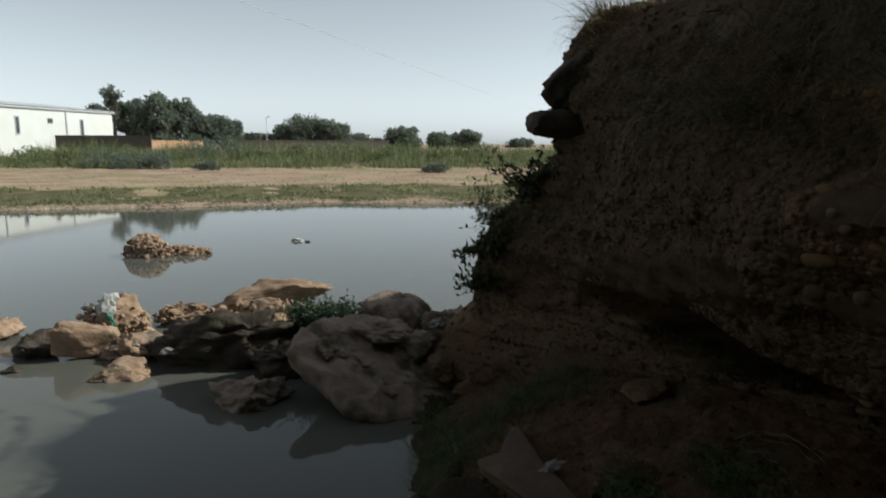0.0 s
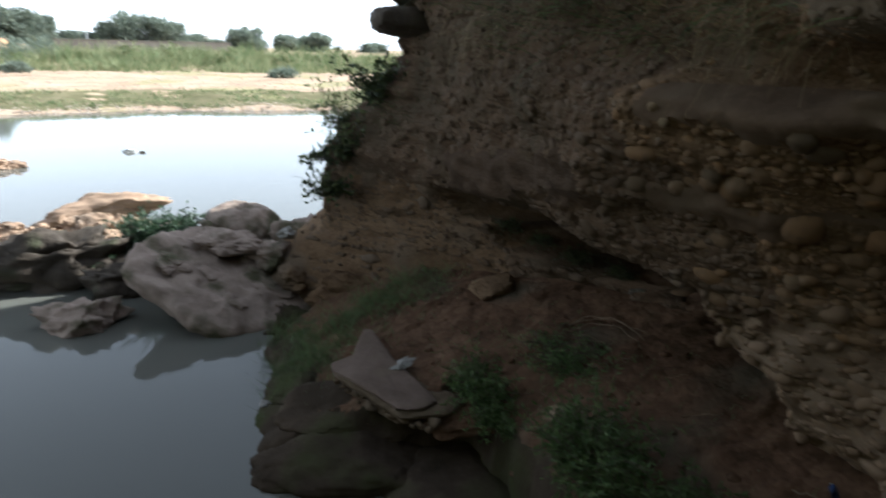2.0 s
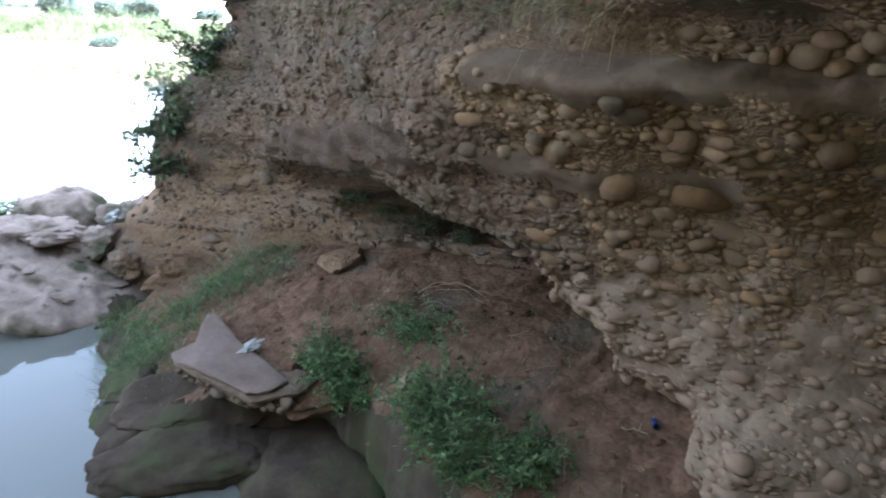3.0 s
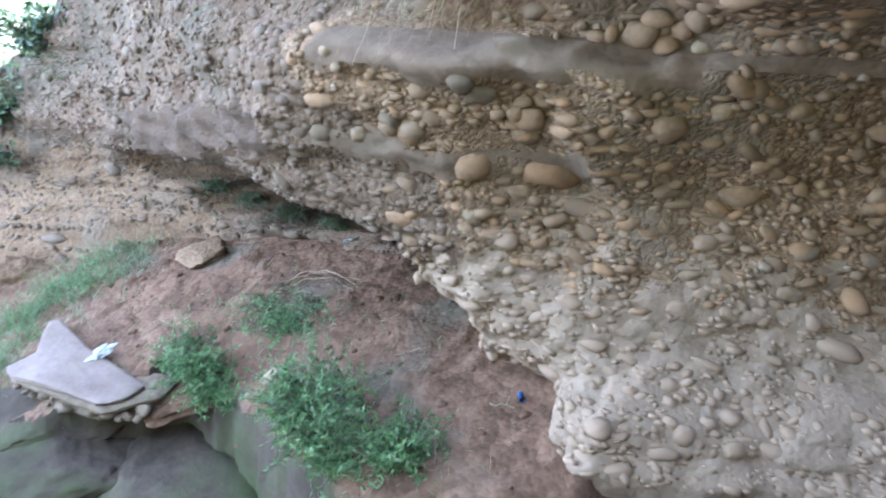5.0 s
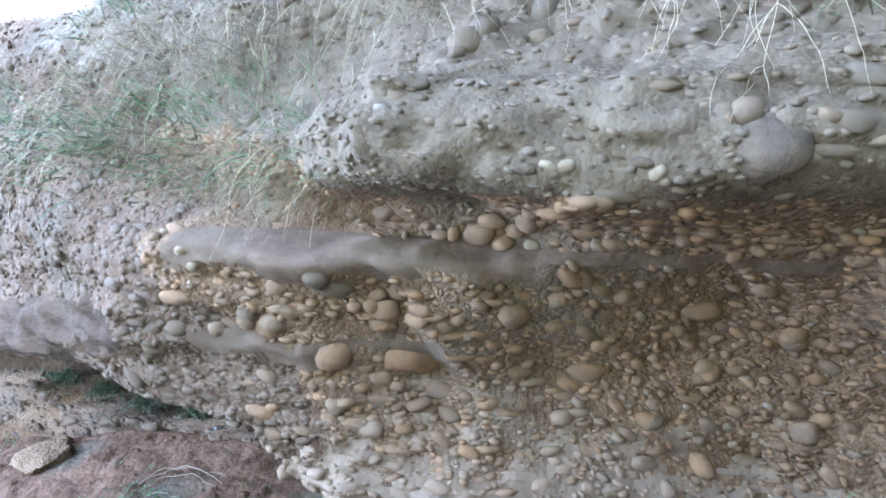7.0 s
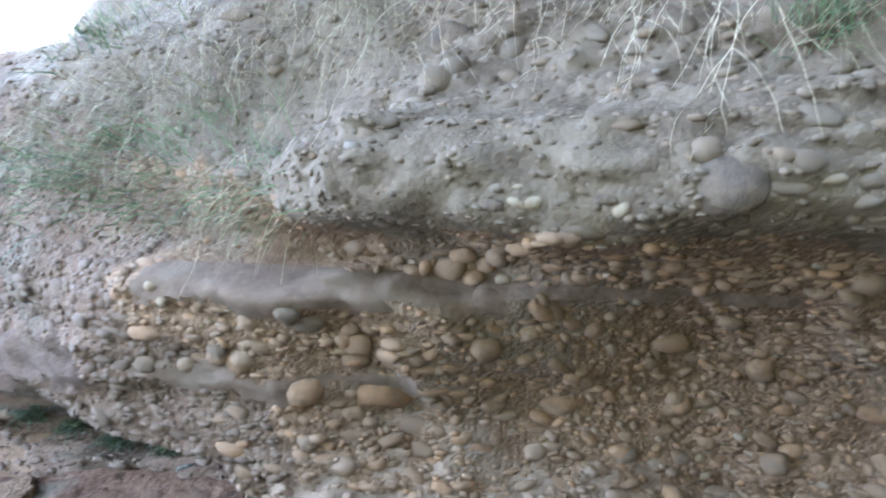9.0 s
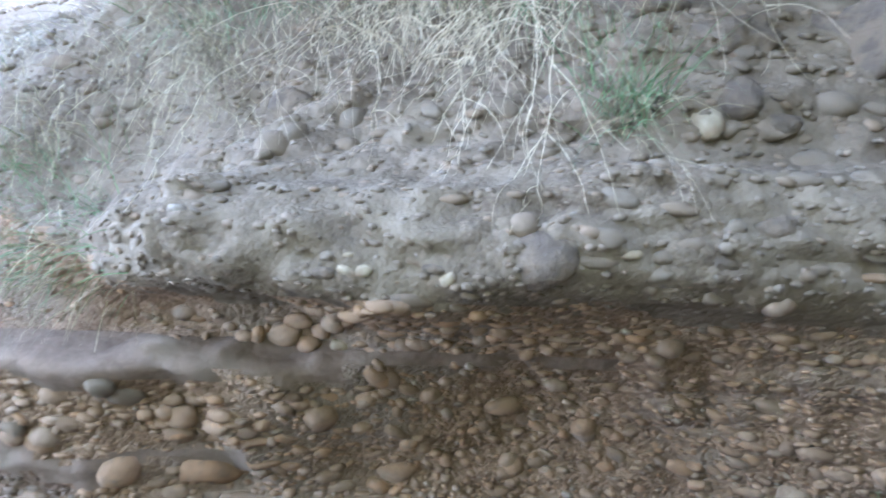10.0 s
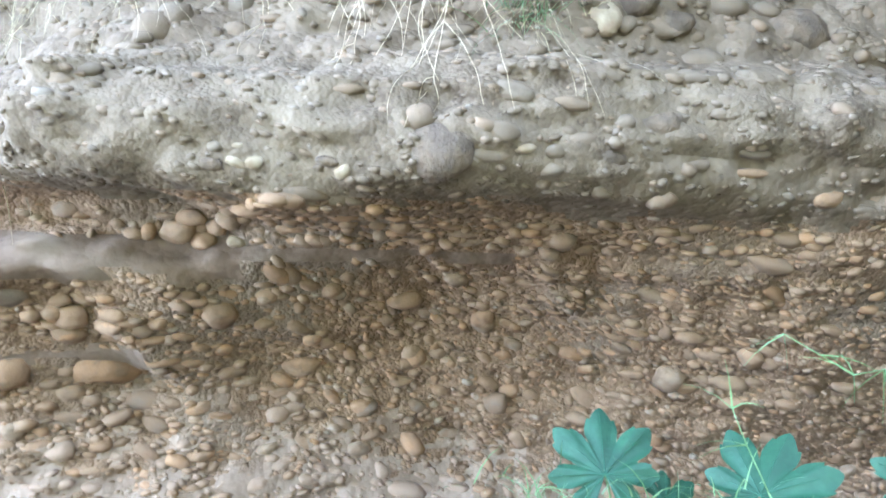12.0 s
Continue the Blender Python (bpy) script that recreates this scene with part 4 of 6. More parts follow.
cliff_grass("straw_tuft", "dry straw in a grass tuft on the slope", [(0.68, 5.28, 46), (0.6, 5.4, 30)], M_dry, 56, (0.3, 0.7), 1.7, 0.0026, 0.1)
cliff_grass("ledge_weeds", "sparse green weeds where ledge and slope meet", [(3.9, 4.45, 60), (3.4, 4.45, 30), (4.6, 4.4, 70), (5.4, 4.6, 90), (4.2, 5.0, 70), (4.4, 4.75, 70), (5.0, 4.9, 80), (3.6, 4.75, 45)], M_green, 57, (0.2, 0.6), 1.4, 0.0026, 0.2)
cliff_grass("straw_weeds", "straw-coloured grass among green weeds on the slope", [(3.5, 4.3, 60), (3.9, 4.3, 70), (4.5, 4.55, 90), (5.2, 4.7, 110), (4.3, 5.2, 90), (5.2, 5.3, 110), (6.2, 5.0, 110)], M_dry, 59, (0.2, 0.6), 1.6, 0.0028, 0.22)
hanging_grass("slope_grass", "faded grass covering the upper slope", [(4.6, 5.6, 0.4, 130), (5.6, 5.6, 0.4, 140), (5.0, 5.2, 0.35, 120), (6.0, 5.0, 0.4, 140), (7.2, 5.2, 0.4, 140), (8.4, 5.4, 0.4, 130), (9.4, 5.9, 0.4, 130), (6.6, 6.2, 0.4, 120), (5.0, 6.2, 0.4, 150), (8.0, 6.6, 0.4, 120), (3.6, 6.7, 0.3, 90), (2.2, 6.9, 0.25, 60), (0.8, 6.9, 0.25, 60), (-0.6, 6.9, 0.25, 60), (-1.6, 6.5, 0.2, 60), (10.2, 6.2, 0.3, 120), (5.6, 4.6, 0.3, 60), (6.6, 4.5, 0.3, 60), (7.6, 4.4, 0.3, 50)], M_dry, 53, (0.3, 0.95), 0.0032)
cliff_grass("cliff_top_grass", "wispy dry grass on the cliff's top edge", [(9.3, 6.15, 90), (9.9, 6.2, 90), (10.4, 6.3, 60)], M_dry, 58, (0.3, 0.8), 1.0, 0.004, 0.35)
cliff_grass("skyline_grass", "thin dry grass along the cliff's far edge", [(9.3, 5.6, 50), (9.45, 5.85, 70), (9.6, 6.1, 80), (9.7, 6.35, 70)], M_dry, 61, (0.25, 0.62), 0.7, 0.004, 0.13)
cliff_grass("slope_weeds", "dull green weeds on the upper slope", [(5.2, 4.5, 120), (6.4, 4.6, 140), (7.6, 4.9, 140), (9.0, 5.0, 120), (6.0, 5.8, 120), (7.4, 6.4, 120), (3.2, 6.5, 90), (1.2, 6.8, 90), (9.8, 3.4, 100)], M_leaf, 54, (0.15, 0.45), 1.2, 0.005, 0.45)


def hanging_root(y, z, fall, seed, branches, r=0.005, sideways=0.0, pull=2.8, out=1.0):
    """One bleached root that arches out of the face, hangs and forks."""
    rng = random.Random(seed)
    pts = strand(y, z, fall, rng, out, 26, 0.25 if pull < 2.8 else 0.3, sideways, pull)
    o = pts[0].copy()
    root = empty("hanging_root", o)
    tagged(root, "bleached dry root hanging over the pebbly ledge", "root", "hanging roots")
    v, f = [], []
    tube(v, f, [q - o for q in pts], r, r * 0.35, 4)
    mesh_part("main_root", v, f, M_root, root)
    for _ in range(branches):
        q = pts[rng.randrange(4, 24)].copy()
        d = Vector((rng.uniform(-0.5, 0.3), rng.uniform(-1, 1), rng.uniform(-1, 0.1))).normalized()
        bp = [q - o]
        step = rng.uniform(0.02, 0.055)
        for _ in range(10):
            d = (d + randdir(rng) * 0.2 + Vector((0, 0, -0.12))).normalized()
            q = q + d * step
            q.x = min(q.x, cliff_x(q.y, q.z) - 0.012)
            bp.append(q - o)
        v, f = [], []
        tube(v, f, bp, r * 0.6, r * 0.25, 3)
        mesh_part("rootlet", v, f, M_root, root)


rngh = random.Random(31)
for k in range(52):
    y = rngh.choice((2.75, 2.6, 2.85, 2.15, 2.0, 2.3, 2.5, 1.7)) + rngh.gauss(0, 0.13)
    hanging_root(y, rngh.uniform(5.7, 6.5), rngh.uniform(0.8, 1.6), 300 + k, rngh.randrange(2, 8), 0.0022 + 0.0018 * (k % 4 == 1), -0.25)
for k, (y, z, fall) in enumerate(((1.95, 6.2, 2.8), (1.85, 6.0, 2.5), (2.0, 6.1, 2.2), (1.75, 5.9, 2.2), (2.55, 6.1, 2.1), (2.4, 6.0, 1.9), (1.65, 5.8, 2.0), (2.65, 6.2, 2.2), (1.8, 6.2, 2.7), (1.55, 5.9, 2.1), (2.1, 5.9, 2.0))):
    hanging_root(y, z, fall, 380 + k, 7, 0.0024 + 0.0014 * (k % 3 == 0), -0.22, 2.4, 0.8)
for k in range(26):
    hanging_root(rngh.uniform(0.95, 2.3), rngh.uniform(5.7, 6.3), rngh.uniform(1.5, 2.5), 420 + k, 5, 0.0023 + 0.0014 * (k % 4 == 0), -0.12, 2.2, 0.9)
hanging_root(0.1, 6.5, 1.3, 393, 1, 0.0035, -0.1)
hanging_root(2.6, 5.9, 0.8, 394, 0, 0.003, 0.0)


def shrub(name, label, at, size, twigs, leaf_len, mat, seed, droop=0.4, per=14, up=0.5, category="shrub"):
    """Twigs that fan out of one foot, with small leaves along them."""
    rng = random.Random(seed)
    ob = empty(name, at)
    tagged(ob, label, category)
    sv, sf, lv, lf = [], [], [], []
    for _ in range(twigs):
        d = Vector((rng.uniform(-1, 1) * size[0], rng.uniform(-1, 1) * size[1], rng.uniform(0.15, 1) * size[2] * (1 + up)))
        L = d.length * rng.uniform(0.5, 1.0)
        d.normalize()
        p = Vector((rng.uniform(-0.25, 0.25) * size[0], rng.uniform(-0.25, 0.25) * size[1], 0))
        pts = [p.copy()]
        for i in range(6):
            d = (d + randdir(rng) * 0.25 + Vector((0, 0, -droop * i / 10))).normalized()
            p = p + d * (L / 6)
            pts.append(p.copy())
        tube(sv, sf, pts, 0.006, 0.002, 3)
        for k in range(per):
            i = rng.randrange(2, 7)
            q = pts[i - 1].lerp(pts[i], rng.random())
            dd = (randdir(rng) + Vector((0, 0, 0.2))).normalized()
            leaf(lv, lf, q, dd, randdir(rng), leaf_len * rng.uniform(0.6, 1.3), leaf_len * (rng.uniform(0.1, 0.17) if category == "plant" else rng.uniform(0.16, 0.28)))
    mesh_part("stem", sv, sf, M_bark, ob)
    mesh_part("foliage", lv, lf, mat, ob, smooth=False)
    return ob


shrub("shrub", "leafy shrub clinging to the cliff's end", (0.95, 10.6, 2.55), (0.6, 0.5, 0.75), 60, 0.12, M_leaf, 61, 0.5, 10)
shrub("shrub", "leafy shrub under the jutting stones", (1.5, 10.2, 3.5), (0.8, 0.55, 0.6), 110, 0.11, M_leaf, 62, 0.3, 14)
shrub("shrub", "yellow-green shrub on the cliff edge", (0.85, 10.9, 3.0), (0.5, 0.5, 0.8), 34, 0.08, M_reed, 63, 0.2)
shrub("shrub", "thin shrub hanging beside the water", (0.62, 10.5, 1.95), (0.75, 0.35, 0.55), 34, 0.12, M_leaf, 64, 0.6, 9)
shrub("shrub", "thin leafy twigs reaching over the water", (0.7, 10.6, 2.5), (0.85, 0.3, 0.3), 16, 0.14, M_leaf, 60, 0.5, 9)
shrub("bush", "dense dark green bush among the boulders", (-2.4, 12.7, 0.62), (0.85, 0.55, 0.5), 520, 0.085, M_bush, 65, 0.1, 30, category="bush")
shrub("bush", "dark green bush at the foot of boulders", (-3.0, 12.5, 0.3), (0.7, 0.5, 0.3), 200, 0.06, M_bush, 66, 0.3, 24, category="bush")
shrub("herb", "bright green leafy herb on the mud slope", (2.35, 4.3, bank_z(2.35, 4.3) - 0.02), (0.45, 0.68, 0.5), 270, 0.066, M_herb, 67, 0.3, 24, category="plant")
shrub("herb", "green leafy weed beside the flat stone", (1.9, 5.9, bank_z(1.9, 5.9) - 0.02), (0.42, 0.7, 0.28), 200, 0.066, M_herb, 68, 0.5, 22, category="plant")
shrub("herb", "low green weed on red mud", (2.6, 3.45, bank_z(2.6, 3.45) - 0.02), (0.45, 0.4, 0.26), 160, 0.066, M_herb, 69, 0.3, 20, category="plant")
shrub("herb", "trailing green weed under the cliff", (2.75, 5.7, bank_z(2.75, 5.7) - 0.02), (0.5, 0.7, 0.16), 110, 0.06, M_herb, 70, 0.3, 16, category="plant")
shrub("herb", "low green weeds on the mud below the cave", (2.75, 6.3, bank_z(2.75, 6.3) - 0.02), (0.5, 0.55, 0.12), 70, 0.045, M_herb, 75, 0.3, 10, category="plant")
shrub("herb", "low weeds beside bent twigs", (3.1, 5.7, bank_z(3.1, 5.7) - 0.02), (0.4, 0.5, 0.12), 50, 0.045, M_herb, 76, 0.3, 10, category="plant")
shrub("herb", "small green weed below the flat stone", (2.3, 4.0, bank_z(2.3, 4.0) - 0.02), (0.4, 0.45, 0.34), 120, 0.06, M_herb, 71, 0.5, 18, category="plant")
shrub("herb", "green weed trailing over the mud lip", (1.95, 5.5, 0.72), (0.26, 0.3, 0.18), 110, 0.066, M_herb, 73, 1.0, 22, category="plant")
shrub("herb", "bushy green weed at the foot of the mud slope", (2.32, 3.75, bank_z(2.32, 3.75) - 0.02), (0.35, 0.4, 0.35), 110, 0.066, M_herb, 74, 0.7, 22, category="plant")
for k, (x, y, z) in enumerate(((2.95, 8.45, 1.88), (3.3, 8.05, 1.76), (3.6, 7.6, 1.66), (3.95, 7.1, 1.58))):
    shrub("moss_fern", "dark green fern along the back of the low cave", (x, y, z), (0.3, 0.34, 0.14), 70, 0.05, M_leaf, 172 + k, 0.8, 14, category="plant")


def bank_grass(name, label, spots, mat, seed, length, spread, width=0.004):
    rng = random.Random(seed)
    v, f = [], []
    for x, y, n in spots:
        for _ in range(n):
            xx, yy = rng.gauss(x, spread), rng.gauss(y, spread)
            if fbm(xx * 2.6, yy * 2.6, seed, 3) < -0.04 and rng.random() < 0.85:
                continue
            d = Vector((rng.uniform(-0.7, 0.7), rng.uniform(-0.7, 0.7), 1)).normalized()
            blade(v, f, Vector((xx, yy, bank_z(xx, yy) - 0.01)), d, rng.uniform(*length), width, rng.uniform(0.2, 1.3), rng)
    return tagged(mesh_part(name, v, f, mat), label, "grass", kind="stuff")


bank_grass("bank_grass", "fresh green grass along the bank's rim", [(1.7, 9.1, 400), (1.4, 9.0, 500), (1.1, 8.9, 500), (0.7, 8.7, 500), (0.35, 8.4, 500), (0.1, 8.0, 450), (0.1, 7.6, 300), (-0.1, 8.9, 300), (0.5, 7.9, 300), (-0.2, 8.3, 250), (1.6, 8.6, 200), (0.5, 7.5, 200), (1.9, 9.3, 200)], M_green, 81, (0.06, 0.4), 0.32)
bank_grass("waterside_grass", "thin grass leaning over the water", [(-0.45, 8.3, 90), (-0.4, 8.8, 70), (-0.35, 7.8, 60)], M_leaf, 82, (0.2, 0.5), 0.1, 0.004)
bank_grass("sparse_weeds", "sparse short weeds on the mud slope", [(2.6, 6.3, 150), (2.2, 6.8, 120), (3.0, 5.2, 140), (3.2, 4.2, 110), (2.7, 4.0, 140), (2.3, 3.6, 160), (1.7, 6.6, 120), (2.9, 3.2, 90)], M_green, 83, (0.04, 0.14), 0.3)


def stick(pts, r, mat=M_twig, label="dry bent twig lying on the mud", seed=1):
    """A twig that bends through the points given, never quite straight."""
    rng = random.Random(seed + int(pts[0][0] * 100))
    o = Vector((pts[0][0], pts[0][1], bank_z(pts[0][0], pts[0][1])))
    line = []
    n = len(pts)
    for i in range(n - 1):
        p0, p1, p2, p3 = (Vector(pts[max(0, min(n - 1, i + k))]) for k in (-1, 0, 1, 2))
        for s in range(6):
            t = s / 6
            q = 0.5 * (2 * p1 + (p2 - p0) * t + (2 * p0 - 5 * p1 + 4 * p2 - p3) * t * t + (3 * p1 - p0 - 3 * p2 + p3) * t ** 3)
            line.append(q + Vector((rng.gauss(0, 0.008), rng.gauss(0, 0.008), rng.uniform(0, 0.008))))
    line.append(Vector(pts[-1]))
    v, f = [], []
    tube(v, f, [Vector((q.x, q.y, bank_z(q.x, q.y) + r + q.z)) - o for q in line], r, r * 0.45)
    ob = mesh_part("twig", v, f, mat)
    ob.location = o
    return tagged(ob, label, "twig", "twigs on the mud")


stick([(3.05, 6.45, 0.0), (3.25, 6.35, 0.10), (3.45, 6.0, 0.08), (3.5, 5.6, 0.0)], 0.007)
stick([(3.0, 6.3, 0.0), (3.2, 6.2, 0.08), (3.38, 5.9, 0.07), (3.42, 5.5, 0.0)], 0.005)
stick([(3.1, 6.5, 0.0), (3.34, 6.3, 0.06), (3.5, 5.95, 0.05), (3.6, 5.7, 0.0)], 0.004)
stick([(2.95, 6.2, 0.0), (3.1, 6.0, 0.05), (3.15, 5.6, 0.02), (3.05, 5.3, 0.0)], 0.005)
stick([(3.2, 4.4, 0.0), (3.35, 4.3, 0.03), (3.45, 4.25, 0.0)], 0.005)
stick([(3.35, 3.3, 0.0), (3.42, 3.2, 0.02), (3.46, 3.12, 0.0)], 0.008, label="short broken piece of pale wood on mud")
stick([(2.15, 3.9, 0.0), (2.4, 4.0, 0.06), (2.5, 4.05, 0.12), (2.6, 4.2, 0.1)], 0.005)
stick([(2.3, 3.75, 0.0), (2.45, 3.9, 0.05), (2.62, 3.98, 0.03)], 0.004)
stick([(1.7, 4.1, 0.0), (1.95, 4.25, 0.04), (2.05, 4.4, 0.0)], 0.004)
stick([(3.35, 4.95, 0.0), (3.5, 4.85, 0.02), (3.6, 4.9, 0.0)], 0.004)
stick([(2.75, 3.15, 0.0), (2.85, 3.3, 0.08), (2.84, 3.42, 0.16)], 0.006)


rng2 = random.Random(44)
bm0 = bmesh.new()
bmesh.ops.create_icosphere(bm0, subdivisions=2, radius=1)
clod_v, clod_f = [w.co.copy() for w in bm0.verts], [tuple(w.index for w in q.verts) for q in bm0.faces]
bm0.free()
v, f = [], []
for k in range(600):
    x, y = rng2.uniform(0.0, 4.6), rng2.uniform(2.6, 9.3)
    if y < 5.9 and x < 1.9:
        continue
    r = 0.008 + 0.035 * rng2.random() ** 3
    o, z, n0 = len(v), bank_z(x, y), rng2.uniform(0, 50)
    sx, sy = rng2.uniform(0.8, 1.6), rng2.uniform(0.8, 1.4)
    for q in clod_v:
        k2 = r * (1 + 0.35 * noise.noise(q * 1.3 + Vector((n0, 0, 0))))
        v.append(Vector((x + q.x * k2 * sx, y + q.y * k2 * sy, z + q.z * k2 * 0.7)))
    f += [tuple(o + i for i in q) for q in clod_f]
tagged(mesh_part("mud_clods", v, f, M_mud), "small crumbled clods of red mud", "clods", kind="stuff")


# ---------- castor plants ----------
def castor_leaf(parent, centre, normal, tip, radius, seed):
    rng = random.Random(seed)
    n = normal.normalized()
    t = (tip - n * tip.dot(n)).normalized()
    s = n.cross(t)
    lobes = 7
    bm = bmesh.new()
    c = bm.verts.new(centre)
    rim = []
    span = radians(320)
    steps = 20
    for k in range(lobes):
        a0 = -span / 2 + span * k / lobes
        size = radius * (1.0 - 0.38 * abs((k + 0.5) / lobes * 2 - 1) ** 1.3) * rng.uniform(0.84, 1.08)
        for i in range(steps):
            q = i / steps
            a = a0 + span / lobes * q
            w = math.sin(math.pi * q)
            r = size * (0.54 + 0.4 * w ** 0.55 + 0.05 * w ** 8) * (1 + (0.07 * (i % 5 / 4 - 0.5) if q < 0.5 else 0.07 * ((4 - i % 5) / 4 - 0.5)))
            dz = -0.16 * r * r / radius + 0.03 * radius * (1 - abs(2 * q - 1)) - 0.06 * radius * math.sin(k * 2.1 + seed) + 0.035 * radius * math.sin(q * 9 + k)
            rim.append((centre + (t * math.cos(a) + s * math.sin(a)) * r + n * dz, centre + (t * math.cos(a) + s * math.sin(a)) * r * 0.5 + n * (dz * 0.3 + 0.015 * radius * (1 - abs(2 * q - 1)))))
    outer = [bm.verts.new(p) for p, _ in rim]
    inner = [bm.verts.new(p) for _, p in rim]
    for i in range(len(rim) - 1):
        bm.faces.new((inner[i], outer[i], outer[i + 1], inner[i + 1]))
        bm.faces.new((c, inner[i], inner[i + 1]))
    blade_ob = part("leaf", bm, M_castor, parent)
    v, f = [], []
    for k in range(lobes):
        a = -span / 2 + span * (k + 0.5) / lobes
        size = radius * (1.0 - 0.38 * abs((k + 0.5) / lobes * 2 - 1) ** 1.3) * 0.9
        d = t * math.cos(a) + s * math.sin(a)
        tube(v, f, [centre + n * 0.003, centre + d * size * 0.5 + n * (0.012 * radius + 0.001), centre + d * size + n * (-0.13 * size * size / radius + 0.03 * radius + 0.002)], 0.002, 0.0008, 3)
    mesh_part("vein_relief", v, f, M_vein, blade_ob)


def castor_plant(base, leaves, seed):
    ob = empty("castor_plant", base)
    tagged(ob, "young castor plant with large blue-green lobed leaves", "plant")
    o = Vector(base)
    top = sum((Vector(c) for c, *_ in leaves), Vector()) / len(leaves) - o - Vector((0, 0, 0.25))
    v, f = [], []
    tube(v, f, [Vector((0, 0, -0.05)), top * 0.5 + Vector((0.03, 0, 0)), top], 0.018, 0.009, 6)
    mesh_part("stem", v, f, M_green, ob)
    for k, (c, n, t, r) in enumerate(leaves):
        cc = Vector(c) - o
        v, f = [], []
        tube(v, f, [top * 0.92, (top + cc) * 0.5 + Vector((0, 0, -0.03)), cc - Vector(n).normalized() * 0.004], 0.006, 0.004, 5)
        mesh_part("leaf_stalk", v, f, M_green, ob)
        castor_leaf(ob, cc, Vector(n), Vector(t), r, seed + k)


castor_plant((3.0, 0.02, bank_z(3.0, 0.02)), [((2.86, -0.05, 3.44), (-0.75, -0.1, 0.62), (0.1, 0.15, 1), 0.25), ((2.95, -0.25, 3.34), (-0.6, -0.4, 0.7), (0, -1, 0.2), 0.15)], 90)
castor_plant((3.1, -0.55, bank_z(3.1, -0.55)), [((2.92, -0.53, 3.45), (-0.7, 0.2, 0.62), (0.2, -0.2, 1), 0.25), ((2.95, -0.99, 3.56), (-0.8, 0.1, 0.5), (0, -0.3, 1), 0.2)], 95)


def tall_grass(base, tip_pts, seed):
    v, f = [], []
    o = Vector(base)
    tube(v, f, [Vector((0, 0, 0))] + [Vector(p) - o for p in tip_pts], 0.004, 0.0018, 4)
    ob = empty("grass_stalk", base)
    tagged(ob, "single thin green grass stalk with a seed head", "grass stalk", "grass stalks")
    mesh_part("stalk", v, f, M_green, ob)
    rng = random.Random(seed)
    for p in tip_pts[1:]:
        for _ in range(3):
            v, f = [], []
            blade(v, f, Vector(p) - o, (randdir(rng) + Vector((0, 0, 0.4))).normalized(), 0.16, 0.003, 0.8, rng)
            mesh_part("stalk_leaf", v, f, M_green, ob)


tall_grass((3.0, -1.0, bank_z(3.0, -1.0)), [(2.85, -0.98, 3.3), (2.81, -0.8, 3.93), (2.82, -0.73, 3.9), (2.8, -0.64, 3.95), (2.8, -0.54, 4.0)], 1)
tall_grass((3.05, -0.75, bank_z(3.05, -0.75)), [(2.9, -0.65, 3.2), (2.81, -0.54, 3.51), (2.82, -0.47, 3.64), (2.81, -0.42, 3.75)], 2)
rng0 = random.Random(98)
v, f = [], []
for cx, cy0, cz0, n in ((2.72, 0.05, 3.32, 80), (2.74, -0.4, 3.36, 90), (2.78, -0.7, 3.3, 40)):
    for _ in range(n):
        p = Vector((rng0.gauss(cx, 0.08), rng0.gauss(cy0, 0.12), rng0.gauss(cz0, 0.07)))
        blade(v, f, p, (randdir(rng0) * 0.7 + Vector((0, 0, 1))).normalized(), rng0.uniform(0.08, 0.2), 0.003, 1.2, rng0)
    for _ in range(8):
        b0 = Vector((rng0.gauss(cx + 0.15, 0.05), rng0.gauss(cy0, 0.05), bank_z(cx, cy0)))
        tube(v, f, [b0, Vector((cx, cy0, cz0)) + randdir(rng0) * 0.1], 0.003, 0.002, 3)
tagged(mesh_part("feathery_weed", v, f, M_green), "feathery light green weed in front of castor leaves", "weed", kind="stuff")


# ---------- litter ----------
def crumpled(name, at, size, mat, label, seed, parent=None, rot=(0, 0, 0)):
    bm = bmesh.new()
    bmesh.ops.create_icosphere(bm, subdivisions=3, radius=1)
    for w in bm.verts:
        p = w.co
        w.co = p * (1 + 0.75 * fbm(p.x * 1.6 + seed, p.y * 1.6, p.z * 1.6, 4))
    bm.transform(Matrix.Diagonal((*size, 1)))
    ob = part(name, bm, mat, parent, smooth=False)
    ob.matrix_basis = pose(*at, *rot)
    return tagged(ob, label, "litter") if not parent else ob


sack = empty("plastic_sack", (-7.35, 14.0, 0.66))
tagged(sack, "white plastic sack with a green strap on rubble", "sack")
crumpled("sack_body", (0, 0, 0.14), (0.22, 0.12, 0.24), M_bag, "", 3, sack, (-20, 10, 0))
crumpled("green_strap", (0.1, -0.12, -0.1), (0.04, 0.04, 0.22), M_green_p, "", 4, sack, (0, -25, 0))
crumpled("plastic_scrap", (-7.85, 14.2, 0.72), (0.14, 0.1, 0.08), M_scrap, "torn white plastic on a rubble heap", 5)
crumpled("plastic_scrap", (-5.2, 11.95, 0.42), (0.15, 0.08, 0.06), M_scrap, "dirty white plastic caught on dark rock", 6)
crumpled("plastic_scrap", (-6.0, 12.35, 0.42), (0.07, 0.05, 0.03), M_scrap, "crumpled pale plastic between rocks", 7)
crumpled("plastic_scrap", (1.2, 6.75, 0.80), (0.13, 0.07, 0.022), M_scrap, "crumpled white plastic on a flat stone", 8, None, (0, -10, 30))
crumpled("plastic_scrap", (-0.35, 6.85, 0.40), (0.05, 0.06, 0.03), M_scrap, "small white scrap on the mud block", 9)
